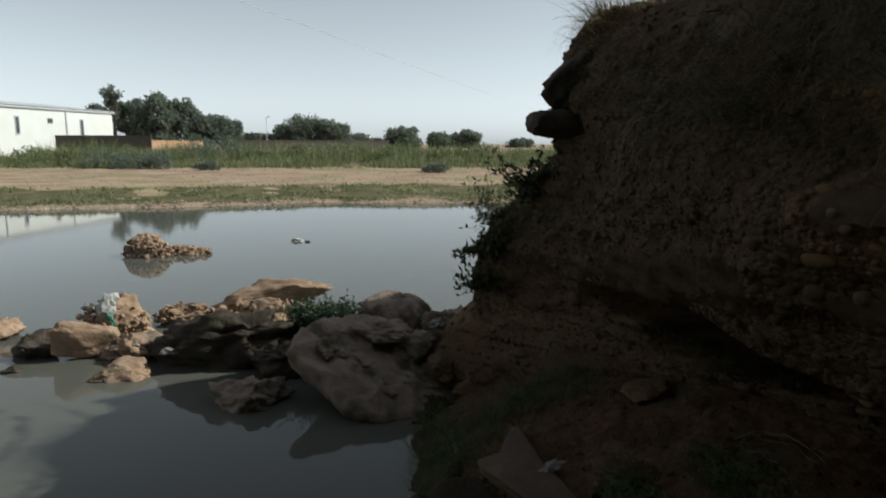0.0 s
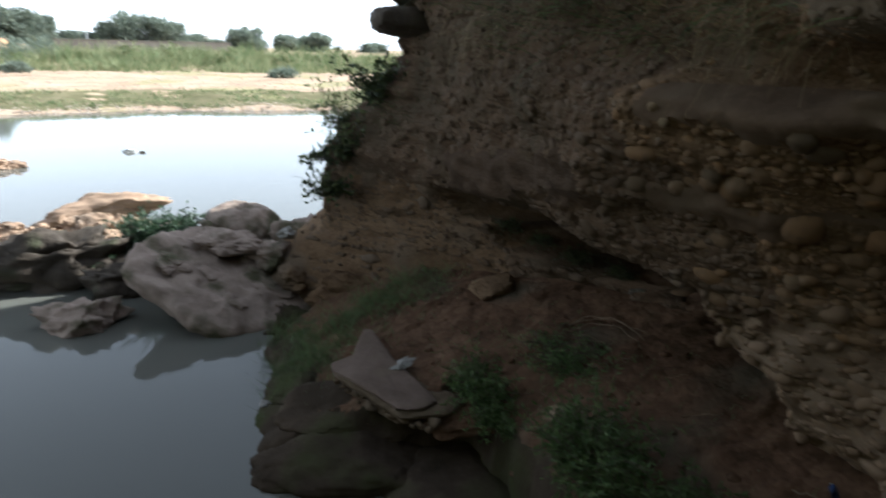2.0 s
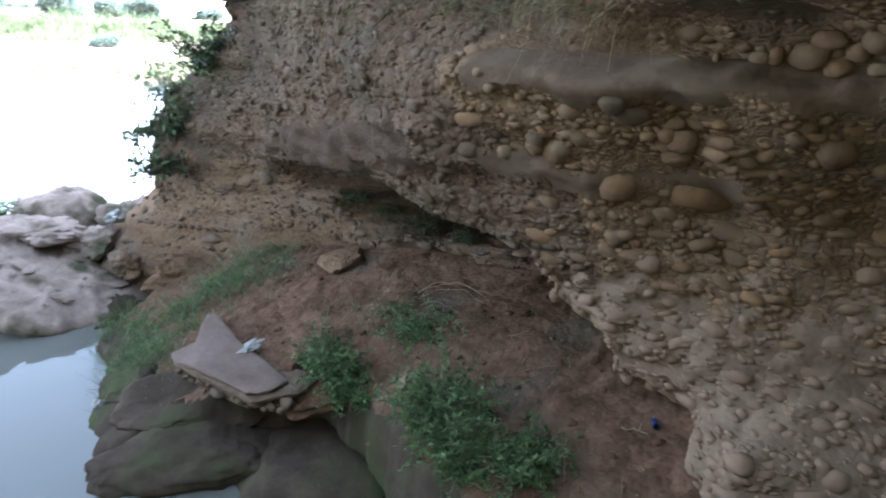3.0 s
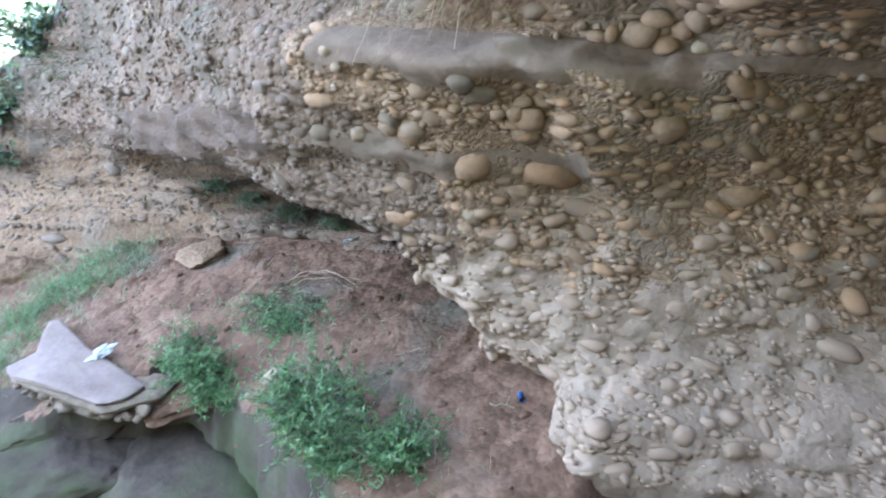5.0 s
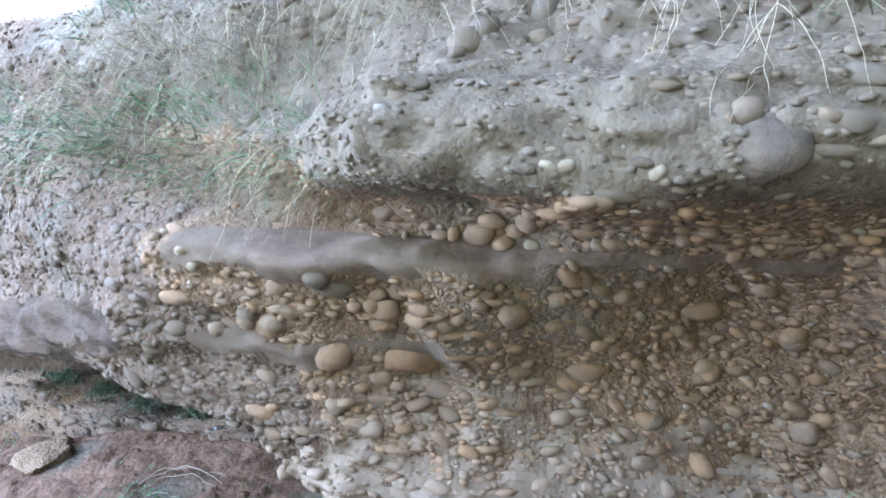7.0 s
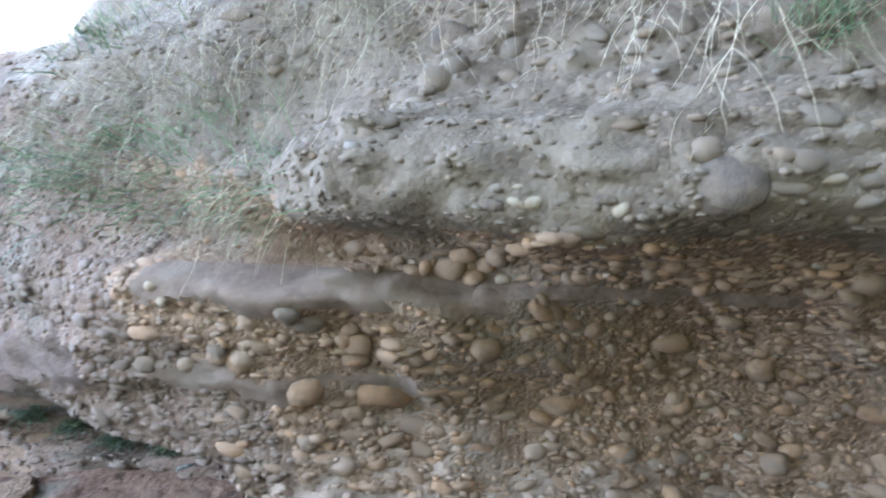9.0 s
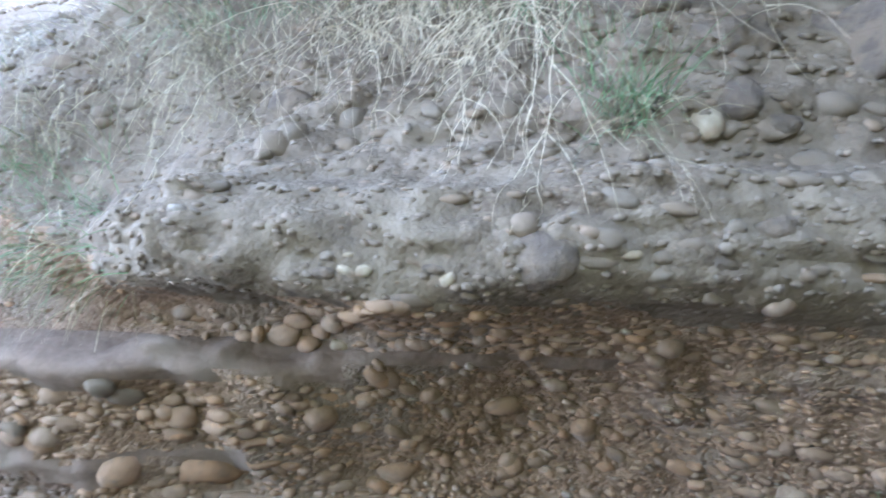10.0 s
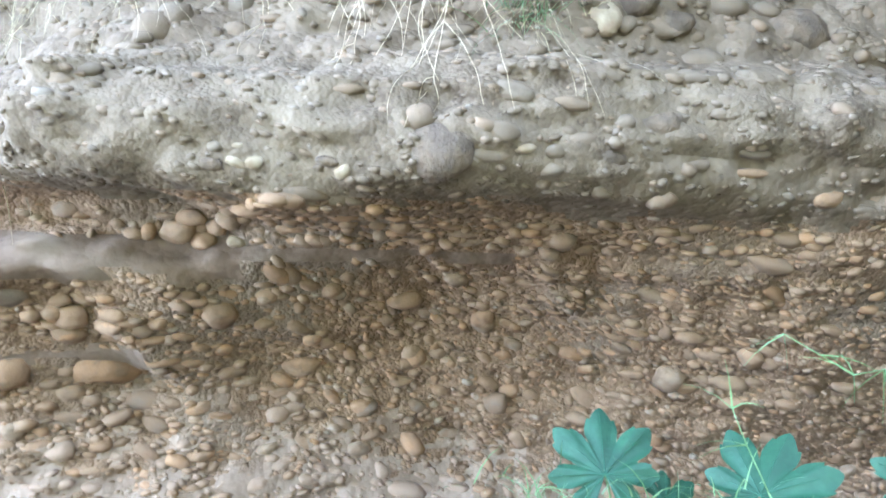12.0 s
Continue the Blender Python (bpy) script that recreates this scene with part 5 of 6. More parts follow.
crumpled("plastic_scrap", (3.93, 6.58, 1.56), (0.09, 0.05, 0.03), M_scrap, "white scrap at the back of the cave", 10)
crumpled("plastic_scrap", (-0.1, 11.25, 1.15), (0.14, 0.1, 0.1), M_scrap, "grey rag caught between boulders", 11)
crumpled("plastic_scrap", (-1.3, 9.85, 0.25), (0.14, 0.05, 0.03), M_scrap, "white scrap on the slab at the waterline", 12)
crumpled("floating_litter", (-6.5, 29.0, 0.03), (0.22, 0.12, 0.10), M_bag, "pale litter floating on the river", 13)
crumpled("floating_litter", (-6.0, 28.8, 0.02), (0.12, 0.07, 0.05), M_dark, "dark litter floating on the river", 14)
bottle = empty("plastic_bottle", (3.55, 3.16, bank_z(3.55, 3.16) + 0.04))
tagged(bottle, "small blue plastic bottle lying on the mud", "bottle")
v, f = [], []
tube(v, f, [Vector((-0.05, 0, 0)), Vector((-0.045, 0, 0)), Vector((0.03, 0, 0)), Vector((0.04, 0, 0))], 0.026, 0.024, 10)
mesh_part("bottle_body", v, f, M_blue, bottle)
v, f = [], []
tube(v, f, [Vector((0.035, 0, 0)), Vector((0.05, 0, 0)), Vector((0.07, 0, 0))], 0.02, 0.01, 10)
mesh_part("bottle_neck", v, f, M_bag, bottle)
bottle.rotation_euler = (0, 0, 1.0)
v, f = [], []
tube(v, f, [Vector((0, 0, -0.3)), Vector((0.01, 0, 0.5)), Vector((0.0, 0.02, 1.25))], 0.032, 0.028, 8)
pole = mesh_part("iron_pole", v, f, M_pole)
pole.location = (1.72, 10.15, 1.05)
tagged(pole, "rusty iron pole leaning on the cliff face", "pole")


# ---------- the far bank ----------
def terrace(x, y):
    return ground_z(x, y)


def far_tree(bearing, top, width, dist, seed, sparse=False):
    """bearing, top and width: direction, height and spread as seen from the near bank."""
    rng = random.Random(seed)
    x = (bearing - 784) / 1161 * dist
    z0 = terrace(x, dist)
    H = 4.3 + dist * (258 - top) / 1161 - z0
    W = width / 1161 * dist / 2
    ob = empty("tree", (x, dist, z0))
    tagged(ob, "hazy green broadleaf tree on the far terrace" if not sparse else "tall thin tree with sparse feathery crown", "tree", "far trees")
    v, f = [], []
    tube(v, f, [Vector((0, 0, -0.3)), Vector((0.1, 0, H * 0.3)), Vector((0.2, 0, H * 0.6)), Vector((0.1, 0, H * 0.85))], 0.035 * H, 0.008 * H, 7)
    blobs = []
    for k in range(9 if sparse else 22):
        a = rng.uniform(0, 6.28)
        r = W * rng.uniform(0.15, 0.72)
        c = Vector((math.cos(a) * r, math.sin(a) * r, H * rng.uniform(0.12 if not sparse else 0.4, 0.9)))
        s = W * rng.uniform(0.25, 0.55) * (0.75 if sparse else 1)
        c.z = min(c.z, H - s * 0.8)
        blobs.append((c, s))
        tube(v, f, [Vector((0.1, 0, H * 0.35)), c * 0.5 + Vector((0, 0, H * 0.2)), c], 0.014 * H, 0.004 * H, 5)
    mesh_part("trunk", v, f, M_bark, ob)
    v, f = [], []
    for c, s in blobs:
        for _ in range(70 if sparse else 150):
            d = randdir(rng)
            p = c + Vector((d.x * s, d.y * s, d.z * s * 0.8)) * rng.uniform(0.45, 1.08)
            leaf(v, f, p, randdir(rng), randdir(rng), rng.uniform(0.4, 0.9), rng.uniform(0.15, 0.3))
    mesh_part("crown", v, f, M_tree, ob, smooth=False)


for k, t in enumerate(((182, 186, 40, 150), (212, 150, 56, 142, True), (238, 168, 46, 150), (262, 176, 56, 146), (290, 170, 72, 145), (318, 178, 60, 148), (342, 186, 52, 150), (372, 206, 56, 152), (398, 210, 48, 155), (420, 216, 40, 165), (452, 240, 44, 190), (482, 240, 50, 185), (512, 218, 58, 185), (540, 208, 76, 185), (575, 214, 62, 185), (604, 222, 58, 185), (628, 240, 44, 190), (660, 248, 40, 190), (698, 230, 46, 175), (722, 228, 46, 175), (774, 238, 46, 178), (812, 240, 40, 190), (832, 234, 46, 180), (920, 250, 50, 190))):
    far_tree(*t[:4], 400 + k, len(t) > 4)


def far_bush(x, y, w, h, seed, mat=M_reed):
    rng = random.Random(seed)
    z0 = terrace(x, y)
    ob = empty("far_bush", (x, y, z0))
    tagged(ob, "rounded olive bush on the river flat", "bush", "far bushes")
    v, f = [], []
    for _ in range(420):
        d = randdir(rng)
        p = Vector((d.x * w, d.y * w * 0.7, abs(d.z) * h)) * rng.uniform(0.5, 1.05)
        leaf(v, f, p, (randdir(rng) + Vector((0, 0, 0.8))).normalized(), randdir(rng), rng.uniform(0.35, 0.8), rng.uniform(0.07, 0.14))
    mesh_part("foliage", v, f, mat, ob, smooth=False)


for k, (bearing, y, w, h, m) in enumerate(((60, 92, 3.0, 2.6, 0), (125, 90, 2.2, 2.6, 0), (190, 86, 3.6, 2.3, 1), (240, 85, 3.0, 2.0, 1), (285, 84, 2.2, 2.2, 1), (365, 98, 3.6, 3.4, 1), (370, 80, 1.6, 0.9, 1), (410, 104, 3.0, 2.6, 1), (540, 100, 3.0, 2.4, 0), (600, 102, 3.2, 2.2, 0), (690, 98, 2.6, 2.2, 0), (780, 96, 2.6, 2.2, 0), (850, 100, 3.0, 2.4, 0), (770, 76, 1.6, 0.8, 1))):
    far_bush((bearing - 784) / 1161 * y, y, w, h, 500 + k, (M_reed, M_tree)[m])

rng1 = random.Random(77)
v, f = [], []
for _ in range(900):
    cy0 = 86 + 28 * rng1.random()
    cx0 = rng1.uniform(-0.72, 0.2) * cy0
    k = fbm(cx0 * 0.12, cy0 * 0.2, 3, 3)
    h0 = (1.2 + 2.5 * max(0, k + 0.2)) * rng1.uniform(0.7, 1.2) * (0.55 if cy0 < 89 + 3 * k else 1)
    w0 = rng1.uniform(0.4, 1.5)
    for _ in range(28):
        dx, dy = rng1.gauss(0, w0), rng1.gauss(0, w0)
        x, y = cx0 + dx, cy0 + dy
        h = h0 * rng1.uniform(0.6, 1.1) * (1 - 0.12 * math.hypot(dx, dy) / w0)
        blade(v, f, Vector((x, y, terrace(x, y) - 0.05)), Vector((0.15 * dx / w0 + rng1.uniform(-0.2, 0.2), rng1.uniform(-0.3, 0.3), 1)), max(h, 0.3), rng1.uniform(0.045, 0.1), rng1.uniform(0.3, 1.4), rng1, 3)
tagged(mesh_part("reed_belt", v, f, M_reed), "belt of tall yellow-green reeds across the flat", "reeds", kind="stuff")
v, f = [], []
for _ in range(9000):
    x = rng1.uniform(-46, 16)
    s = shore_y(x)
    y = s + 1.0 + 7.5 * rng1.random() ** 1.1
    if fbm(x * 0.25, y * 0.4, 7, 3) < -0.08:
        continue
    blade(v, f, Vector((x, y, ground_z(x, y))), Vector((rng1.uniform(-0.7, 0.7), rng1.uniform(-0.5, 0.5), 1)), rng1.uniform(0.12, 0.42), rng1.uniform(0.03, 0.07), rng1.uniform(0.2, 1.2), rng1, 2)
tagged(mesh_part("shore_grass", v, f, M_reed), "low olive grass along the far shore", "grass", kind="stuff")

ball = bmesh.new()
bmesh.ops.create_icosphere(ball, subdivisions=1, radius=1)
ball_v = [w.co.copy() for w in ball.verts]
ball_f = [tuple(w.index for w in q.verts) for q in ball.faces]
ball.free()
v, f = [], []
for k in range(6000):
    x = rng1.uniform(-50, 18)
    s = shore_y(x)
    if k % 2:
        y = s + 0.4 + abs(rng1.gauss(0, 0.9))
        r = rng1.uniform(0.03, 0.1)
    else:
        y = s + 9 + 32 * rng1.random()
        r = rng1.uniform(0.03, 0.10)
    b = len(v)
    sc = Vector((r * rng1.uniform(0.8, 1.5), r, r * rng1.uniform(0.5, 0.8)))
    z = ground_z(x, y)
    for q in ball_v:
        v.append(Vector((x + q.x * sc.x, y + q.y * sc.y, z + q.z * sc.z)))
    f += [tuple(b + i for i in q) for q in ball_f]
tagged(mesh_part("shore_stones", v, f, M_stone, smooth=False), "scattered pale stones on the river flat", "stones", kind="stuff")


def slab_box(bm, x0, x1, y0, y1, z0, z1):
    geom = bmesh.ops.create_cube(bm, size=1)["verts"]
    for w in geom:
        w.co = Vector(((x0 + x1) / 2 + w.co.x * (x1 - x0), (y0 + y1) / 2 + w.co.y * (y1 - y0), (z0 + z1) / 2 + w.co.z * (z1 - z0)))


def warehouse():
    """A long sheet-clad hall; local x runs along its front, which faces local -y."""
    ob = empty("warehouse")
    tagged(ob, "long white sheet-clad warehouse with small slot windows", "warehouse")
    L, W, H = 64.0, 30.0, 8.2
    b = bmesh.new()
    slab_box(b, -L, 0, 0, W, 0, H)
    part("wall", b, M_white, ob, smooth=False)
    b = bmesh.new()
    quad = [b.verts.new(p) for p in ((-L - 0.5, -0.5, H), (0.5, -0.5, H), (0.5, W / 2, H + 1.6), (-L - 0.5, W / 2, H + 1.6), (0.5, W + 0.5, H), (-L - 0.5, W + 0.5, H))]
    for q in ((0, 1, 2, 3), (3, 2, 4, 5), (1, 4, 2), (0, 3, 5)):
        b.faces.new([quad[i] for i in q])
    roof = part("roof", b, M_roof, ob, smooth=False)
    b = bmesh.new()
    slab_box(b, -L - 0.4, 0.4, -0.35, -0.05, H - 0.35, H + 0.05)
    part("gutter", b, M_roof, roof, "grey gutter", smooth=False)
    for x in (-8.5, -23, -38, -52):
        win = part("window", (lambda b: (slab_box(b, x - 0.45, x + 0.45, -0.10, 0.05, 3.6, 6.6), b)[1])(bmesh.new()), M_roof, ob, smooth=False)
        part("pane", (lambda b: (slab_box(b, x - 0.32, x + 0.32, -0.13, -0.08, 3.8, 6.4), b)[1])(bmesh.new()), M_glass, win, smooth=False)
    for x in (-16, -31):
        part("vent", (lambda b: (slab_box(b, x - 0.5, x + 0.5, -0.14, 0.05, 5.6, 6.4), b)[1])(bmesh.new()), M_glass, ob, smooth=False)
    for x in (-12.3, -27, -44):
        part("downpipe", (lambda b: (slab_box(b, x - 0.1, x + 0.1, -0.2, -0.02, 0, H - 0.3), b)[1])(bmesh.new()), M_roof, ob, smooth=False)
    return ob


hall = warehouse()
hall.matrix_world = Matrix.Translation((-62.9, 127, 2.1)) @ Matrix(((0.16, -0.987, 0, 0), (0.987, 0.16, 0, 0), (0, 0, 1, 0), (0, 0, 0, 1)))


def boundary_wall(a, b, z0, z1, mat, label):
    d = Vector(b) - Vector(a)
    bm = bmesh.new()
    slab_box(bm, 0, d.length, -0.15, 0.15, 0, z1 - z0)
    ob = empty("boundary_wall", (a[0], a[1], z0))
    ob.rotation_euler = (0, 0, math.atan2(d.y, d.x))
    tagged(ob, label, "wall")
    part("wall_panel", bm, mat, ob, smooth=False)
    bm = bmesh.new()
    slab_box(bm, -0.05, d.length + 0.05, -0.22, 0.22, z1 - z0, z1 - z0 + 0.15)
    part("coping", bm, mat, ob, smooth=False)


boundary_wall((-120, 106), (-50, 114), 1.0, 5.6, M_brick, "long dark brown boundary wall before the warehouse")
boundary_wall((-52, 116), (-47.8, 132), 2.0, 4.8, M_brick2, "low orange brick wall beyond the reeds")
boundary_wall((-46, 150), (-14, 170), 2.0, 5.0, M_brick, "dark brown boundary wall under far trees")


def far_house(x, y, w, h, label):
    z = ground_z(x, y)
    ob = empty("house", (x, y, z))
    tagged(ob, label, "house")
    b = bmesh.new()
    slab_box(b, -w, w, -3, 3, -0.2, h)
    part("wall", b, M_white, ob, smooth=False)
    b = bmesh.new()
    slab_box(b, -w - 0.3, w + 0.3, -3.3, 3.3, h, h + 0.35)
    part("roof", b, M_roof, ob, smooth=False)
    for k in (-0.5, 0.5):
        b = bmesh.new()
        slab_box(b, w * k - 0.5, w * k + 0.5, -3.06, -2.9, h * 0.4, h * 0.75)
        part("window", b, M_glass, ob, smooth=False)


far_house(-26, 215, 2.6, 3.6, "small flat-roofed white house among far trees")
far_house(-21.5, 218, 2.0, 2.4, "low white outbuilding beside a far house")
v, f = [], []
tube(v, f, [Vector((0, 0, -0.2)), Vector((0, 0, 7.5))], 0.14, 0.08, 6)
lp = empty("street_lamp", (-45, 170, ground_z(-45, 170)))
tagged(lp, "thin grey lamp post among far trees", "lamp post")
mesh_part("post", v, f, M_roof, lp)
v, f = [], []
tube(v, f, [Vector((0, 0, 7.5)), Vector((0.5, 0, 7.8)), Vector((1.2, 0, 7.8))], 0.08, 0.1, 6)
mesh_part("lamp_arm", v, f, M_roof, lp)

v, f = [], []
line = [Vector((-12.6 + 0.262 * (y - 73), y, 16 + 0.00004 * (y - 80) ** 2)) for y in range(-120, 420, 20)]
tube(v, f, [Vector((line[0].x, -128, -1))] + line + [Vector((line[-1].x, 408, -3))], 0.025, 0.025, 4)
tagged(mesh_part("power_line", v, f, M_roof), "thin grey power line high over the river", "cable")

# ---------- cobbles of the cliff ----------
SHAPES = []
rngk = random.Random(17)
STONE_CUTS = [[(randdir(rngk), rngk.uniform(0.62, 0.85)) for _ in range(5)] for _ in range(8)]
for k in range(8):
    bm = bmesh.new()
    bmesh.ops.create_icosphere(bm, subdivisions=2, radius=1)
    for w in bm.verts:
        p = Vector([math.copysign(abs(q) ** 0.93, q) for q in w.co]) * 0.97
        p = p * (1 + 0.28 * noise.noise(p * 0.9 + Vector((k * 5.0, 0, 0))) + 0.12 * noise.noise(p * 2.3 + Vector((0, k * 3.0, 0))))
        for n, d in STONE_CUTS[k]:
            over = p.dot(n) - d
            if over > 0:
                p = p - n * over * 0.8
        w.co = p
    me = bpy.data.meshes.new("cobble")
    bm.to_mesh(me)
    bm.free()
    me.polygons.foreach_set("use_smooth", [True] * len(me.polygons))
    SHAPES.append(me)
STONE_MESH = {}


def shaped(k, mat):
    if (k, mat.name) not in STONE_MESH:
        me = SHAPES[k].copy()
        me.materials.append(mat)
        STONE_MESH[(k, mat.name)] = me
    return STONE_MESH[(k, mat.name)]


def stone_matrix(y, z, a, b, c, tilt, lift):
    n = cliff_normal(y, z)
    t = Vector((0, 0, 1)).cross(n)
    t = t.normalized()
    u = n.cross(t)
    ca, sa_ = math.cos(tilt), math.sin(tilt)
    t2, u2 = t * ca + u * sa_, u * ca - t * sa_
    p = on_cliff(y, z, lift)
    m = Matrix((t2 * a, u2 * b, n * c)).transposed().to_4x4()
    m.translation = p
    return m


TAKEN = {}


def free_place(p, r, slack):
    key = (int(p[0] // 0.3), int(p[1] // 0.3), int(p[2] // 0.3))
    for i in (-1, 0, 1):
        for j in (-1, 0, 1):
            for k in (-1, 0, 1):
                for q, s in TAKEN.get((key[0] + i, key[1] + j, key[2] + k), ()):
                    if (p[0] - q[0]) ** 2 + (p[1] - q[1]) ** 2 + (p[2] - q[2]) ** 2 < ((r + s) * slack) ** 2:
                        return False
    TAKEN.setdefault(key, []).append((p, r))
    return True


def cobble(y, z, a, b, tilt=0.0, mat=M_cob, c=None, lift=0.3, k=0):
    """One stone that can be told apart: half-lengths a along the bed and b across it."""
    c = c or min(a, b) * 0.85
    mat = M_fcob if mat is M_cob and pale_foot(y, z) else mat
    ob = new("cobble", shaped(k % 8, mat))
    ob.parent = cliff
    ob.matrix_basis = stone_matrix(y, z, a, b, c, tilt, c * lift)
    free_place(tuple(ob.matrix_basis.translation), (a + b) / 2, 0.1)


def embedded_boulder(y, z, a, b, seed):
    """A large worn stone, mostly sunk in the slope."""
    ob = rock("boulder", on_cliff(y, z, -0.45 * a), (a * 0.95, a * 1.2, b * 1.15), seed, M_grey, 0, (0, 0), 0.22, 0, 4, cliff, 7, 1.0, 0.66)


# stones that stand out on the ledge, the face and the slope above
cobble(3.94, 3.9, 0.054, 0.052, 0, M_pale, lift=-0.4, k=0)
cobble(3.88, 3.79, 0.047, 0.036, 0, M_pale, lift=-0.4, k=1)
cobble(4.11, 3.57, 0.151, 0.069, 0, M_cob, lift=-0.3, k=2)
cobble(3.18, 3.7, 0.152, 0.095, -0.14, M_up, lift=-0.4, k=3)
cobble(3.68, 3.38, 0.117, 0.095, 0, M_cob, lift=-0.3, k=4)
cobble(3.77, 3.41, 0.079, 0.076, 0, M_cob, lift=-0.3, k=5)
cobble(4.22, 3.33, 0.101, 0.075, 0, M_up, lift=-0.4, k=6)
cobble(3.43, 3.69, 0.105, 0.081, 0, M_cob, lift=-0.3, k=7)
cobble(3.09, 3.44, 0.105, 0.081, 0, M_cob, lift=-0.3, k=0)
cobble(2.84, 3.49, 0.109, 0.055, 0, M_cob, lift=-0.3, k=1)
cobble(2.62, 3.52, 0.065, 0.056, 0, M_cob, lift=-0.3, k=2)
cobble(2.37, 3.56, 0.128, 0.136, 0, M_cob, lift=-0.3, k=3)
cobble(2.14, 3.68, 0.078, 0.069, 0, M_cob, lift=-0.3, k=4)
cobble(3.08, 3.57, 0.068, 0.067, 0, M_cob, lift=-0.3, k=5)
cobble(3.38, 3.19, 0.149, 0.12, 0, M_cob, lift=-0.3, k=6)
cobble(3.09, 3.17, 0.232, 0.142, -0.09, M_cob, lift=-0.3, k=7)
cobble(2.24, 3.48, 0.081, 0.068, 0, M_cob, lift=-0.3, k=0)
cobble(2.28, 3.1, 0.142, 0.101, -0.14, M_cob, lift=-0.3, k=1)
cobble(2.71, 2.86, 0.093, 0.048, 0, M_cob, lift=-0.3, k=2)
cobble(3.47, 2.82, 0.086, 0.079, 0, M_cob, lift=-0.3, k=3)
cobble(3.31, 2.64, 0.099, 0.072, 0, M_cob, lift=-0.3, k=4)
cobble(3.17, 2.65, 0.086, 0.062, 0, M_cob, lift=-0.3, k=5)
cobble(2.37, 2.76, 0.102, 0.07, 0, M_cob, lift=-0.3, k=6)
cobble(1.96, 2.45, 0.104, 0.069, 0, M_cob, lift=-0.3, k=7)
cobble(1.93, 2.74, 0.105, 0.089, 0, M_cob, lift=-0.3, k=0)
cobble(2.88, 4.1, 0.038, 0.034, 0, M_cob, lift=0.1, k=0)
cobble(2.84, 4.04, 0.023, 0.04, 0, M_cob, lift=0.1, k=1)
cobble(2.74, 4.11, 0.045, 0.037, 0, M_cob, lift=0.1, k=2)
cobble(2.76, 4.06, 0.027, 0.024, 0, M_cob, lift=0.1, k=3)
cobble(2.67, 4.1, 0.03, 0.029, 0, M_cob, lift=0.1, k=4)
cobble(2.66, 4.04, 0.063, 0.05, 0, M_cob, lift=0.1, k=5)
cobble(2.59, 4.06, 0.045, 0.059, 0, M_cob, lift=0.1, k=6)
cobble(2.56, 4.1, 0.027, 0.039, 0, M_cob, lift=0.1, k=7)
cobble(2.5, 4.16, 0.066, 0.023, 0, M_cob, lift=0.1, k=0)
cobble(2.48, 4.07, 0.116, 0.078, 0, M_cob, lift=0.0, k=1)
cobble(2.37, 4.16, 0.102, 0.054, 0, M_cob, lift=0.1, k=2)
cobble(2.36, 4.02, 0.081, 0.065, 0, M_cob, lift=0.1, k=3)
cobble(2.28, 4.11, 0.066, 0.064, 0, M_cob, lift=0.1, k=4)
cobble(2.18, 4.16, 0.079, 0.076, 0, M_cob, lift=0.1, k=5)
cobble(2.2, 4.02, 0.066, 0.042, 0, M_pale, lift=0.1, k=6)
cobble(1.86, 3.68, 0.093, 0.05, 0, M_cob, lift=-0.3, k=5)
cobble(2.08, 3.34, 0.08, 0.067, 0, M_cob, lift=-0.3, k=6)
cobble(1.66, 3.1, 0.087, 0.074, 0, M_cob, lift=-0.3, k=7)
cobble(2.7, 2.54, 0.095, 0.055, 0, M_cob, lift=-0.3, k=0)
cobble(2.06, 1.57, 0.092, 0.082, 0, M_cob, lift=-0.3, k=1)
cobble(5.77, 1.51, 0.144, 0.142, 0, M_cob, lift=-0.3, k=2)
cobble(6.3, 1.61, 0.134, 0.174, 0, M_cob, lift=-0.3, k=3)
cobble(3.02, 1.65, 0.119, 0.065, 0, M_cob, lift=-0.3, k=4)
cobble(2.4, 1.59, 0.101, 0.091, 0, M_cob, lift=-0.3, k=5)
cobble(3.97, 3.35, 0.075, 0.069, 0, M_cob, lift=-0.3, k=6)
cobble(4.48, 3.15, 0.119, 0.074, 0, M_up, lift=-0.4, k=7)
cobble(2.69, 3.4, 0.119, 0.043, 0, M_cob, lift=-0.3, k=0)
cobble(3.74, 3.48, 0.092, 0.092, 0, M_up, lift=-0.4, k=1)
cobble(3.61, 3.43, 0.11, 0.096, 0, M_cob, lift=-0.3, k=2)
cobble(3.17, 3.75, 0.094, 0.089, 0, M_up, lift=-0.4, k=3)
cobble(3.04, 3.54, 0.127, 0.092, 0, M_cob, lift=-0.3, k=4)
cobble(2.78, 3.57, 0.087, 0.05, 0, M_cob, lift=-0.3, k=5)
cobble(1.14, 3.47, 0.105, 0.096, 0, M_cob, lift=-0.3, k=6)
cobble(1.63, 3.19, 0.098, 0.091, 0, M_cob, lift=-0.3, k=7)
cobble(3.01, 4.17, 0.098, 0.079, 0, M_cob, lift=-0.3, k=0)
cobble(2.01, 4.22, 0.073, 0.069, 0, M_cob, lift=-0.3, k=2)
cobble(1.45, 4.29, 0.08, 0.058, -0.35, M_cob, lift=-0.3, k=4)
cobble(1.61, 4.26, 0.053, 0.04, 0, M_cob, lift=-0.3, k=2)
cobble(1.93, 4.15, 0.039, 0.036, -0.35, M_cob, lift=-0.3, k=3)
cobble(1.82, 4.15, 0.051, 0.036, -0.52, M_cob, lift=-0.3, k=4)
cobble(1.71, 4.16, 0.037, 0.031, -0.52, M_cob, lift=-0.3, k=5)
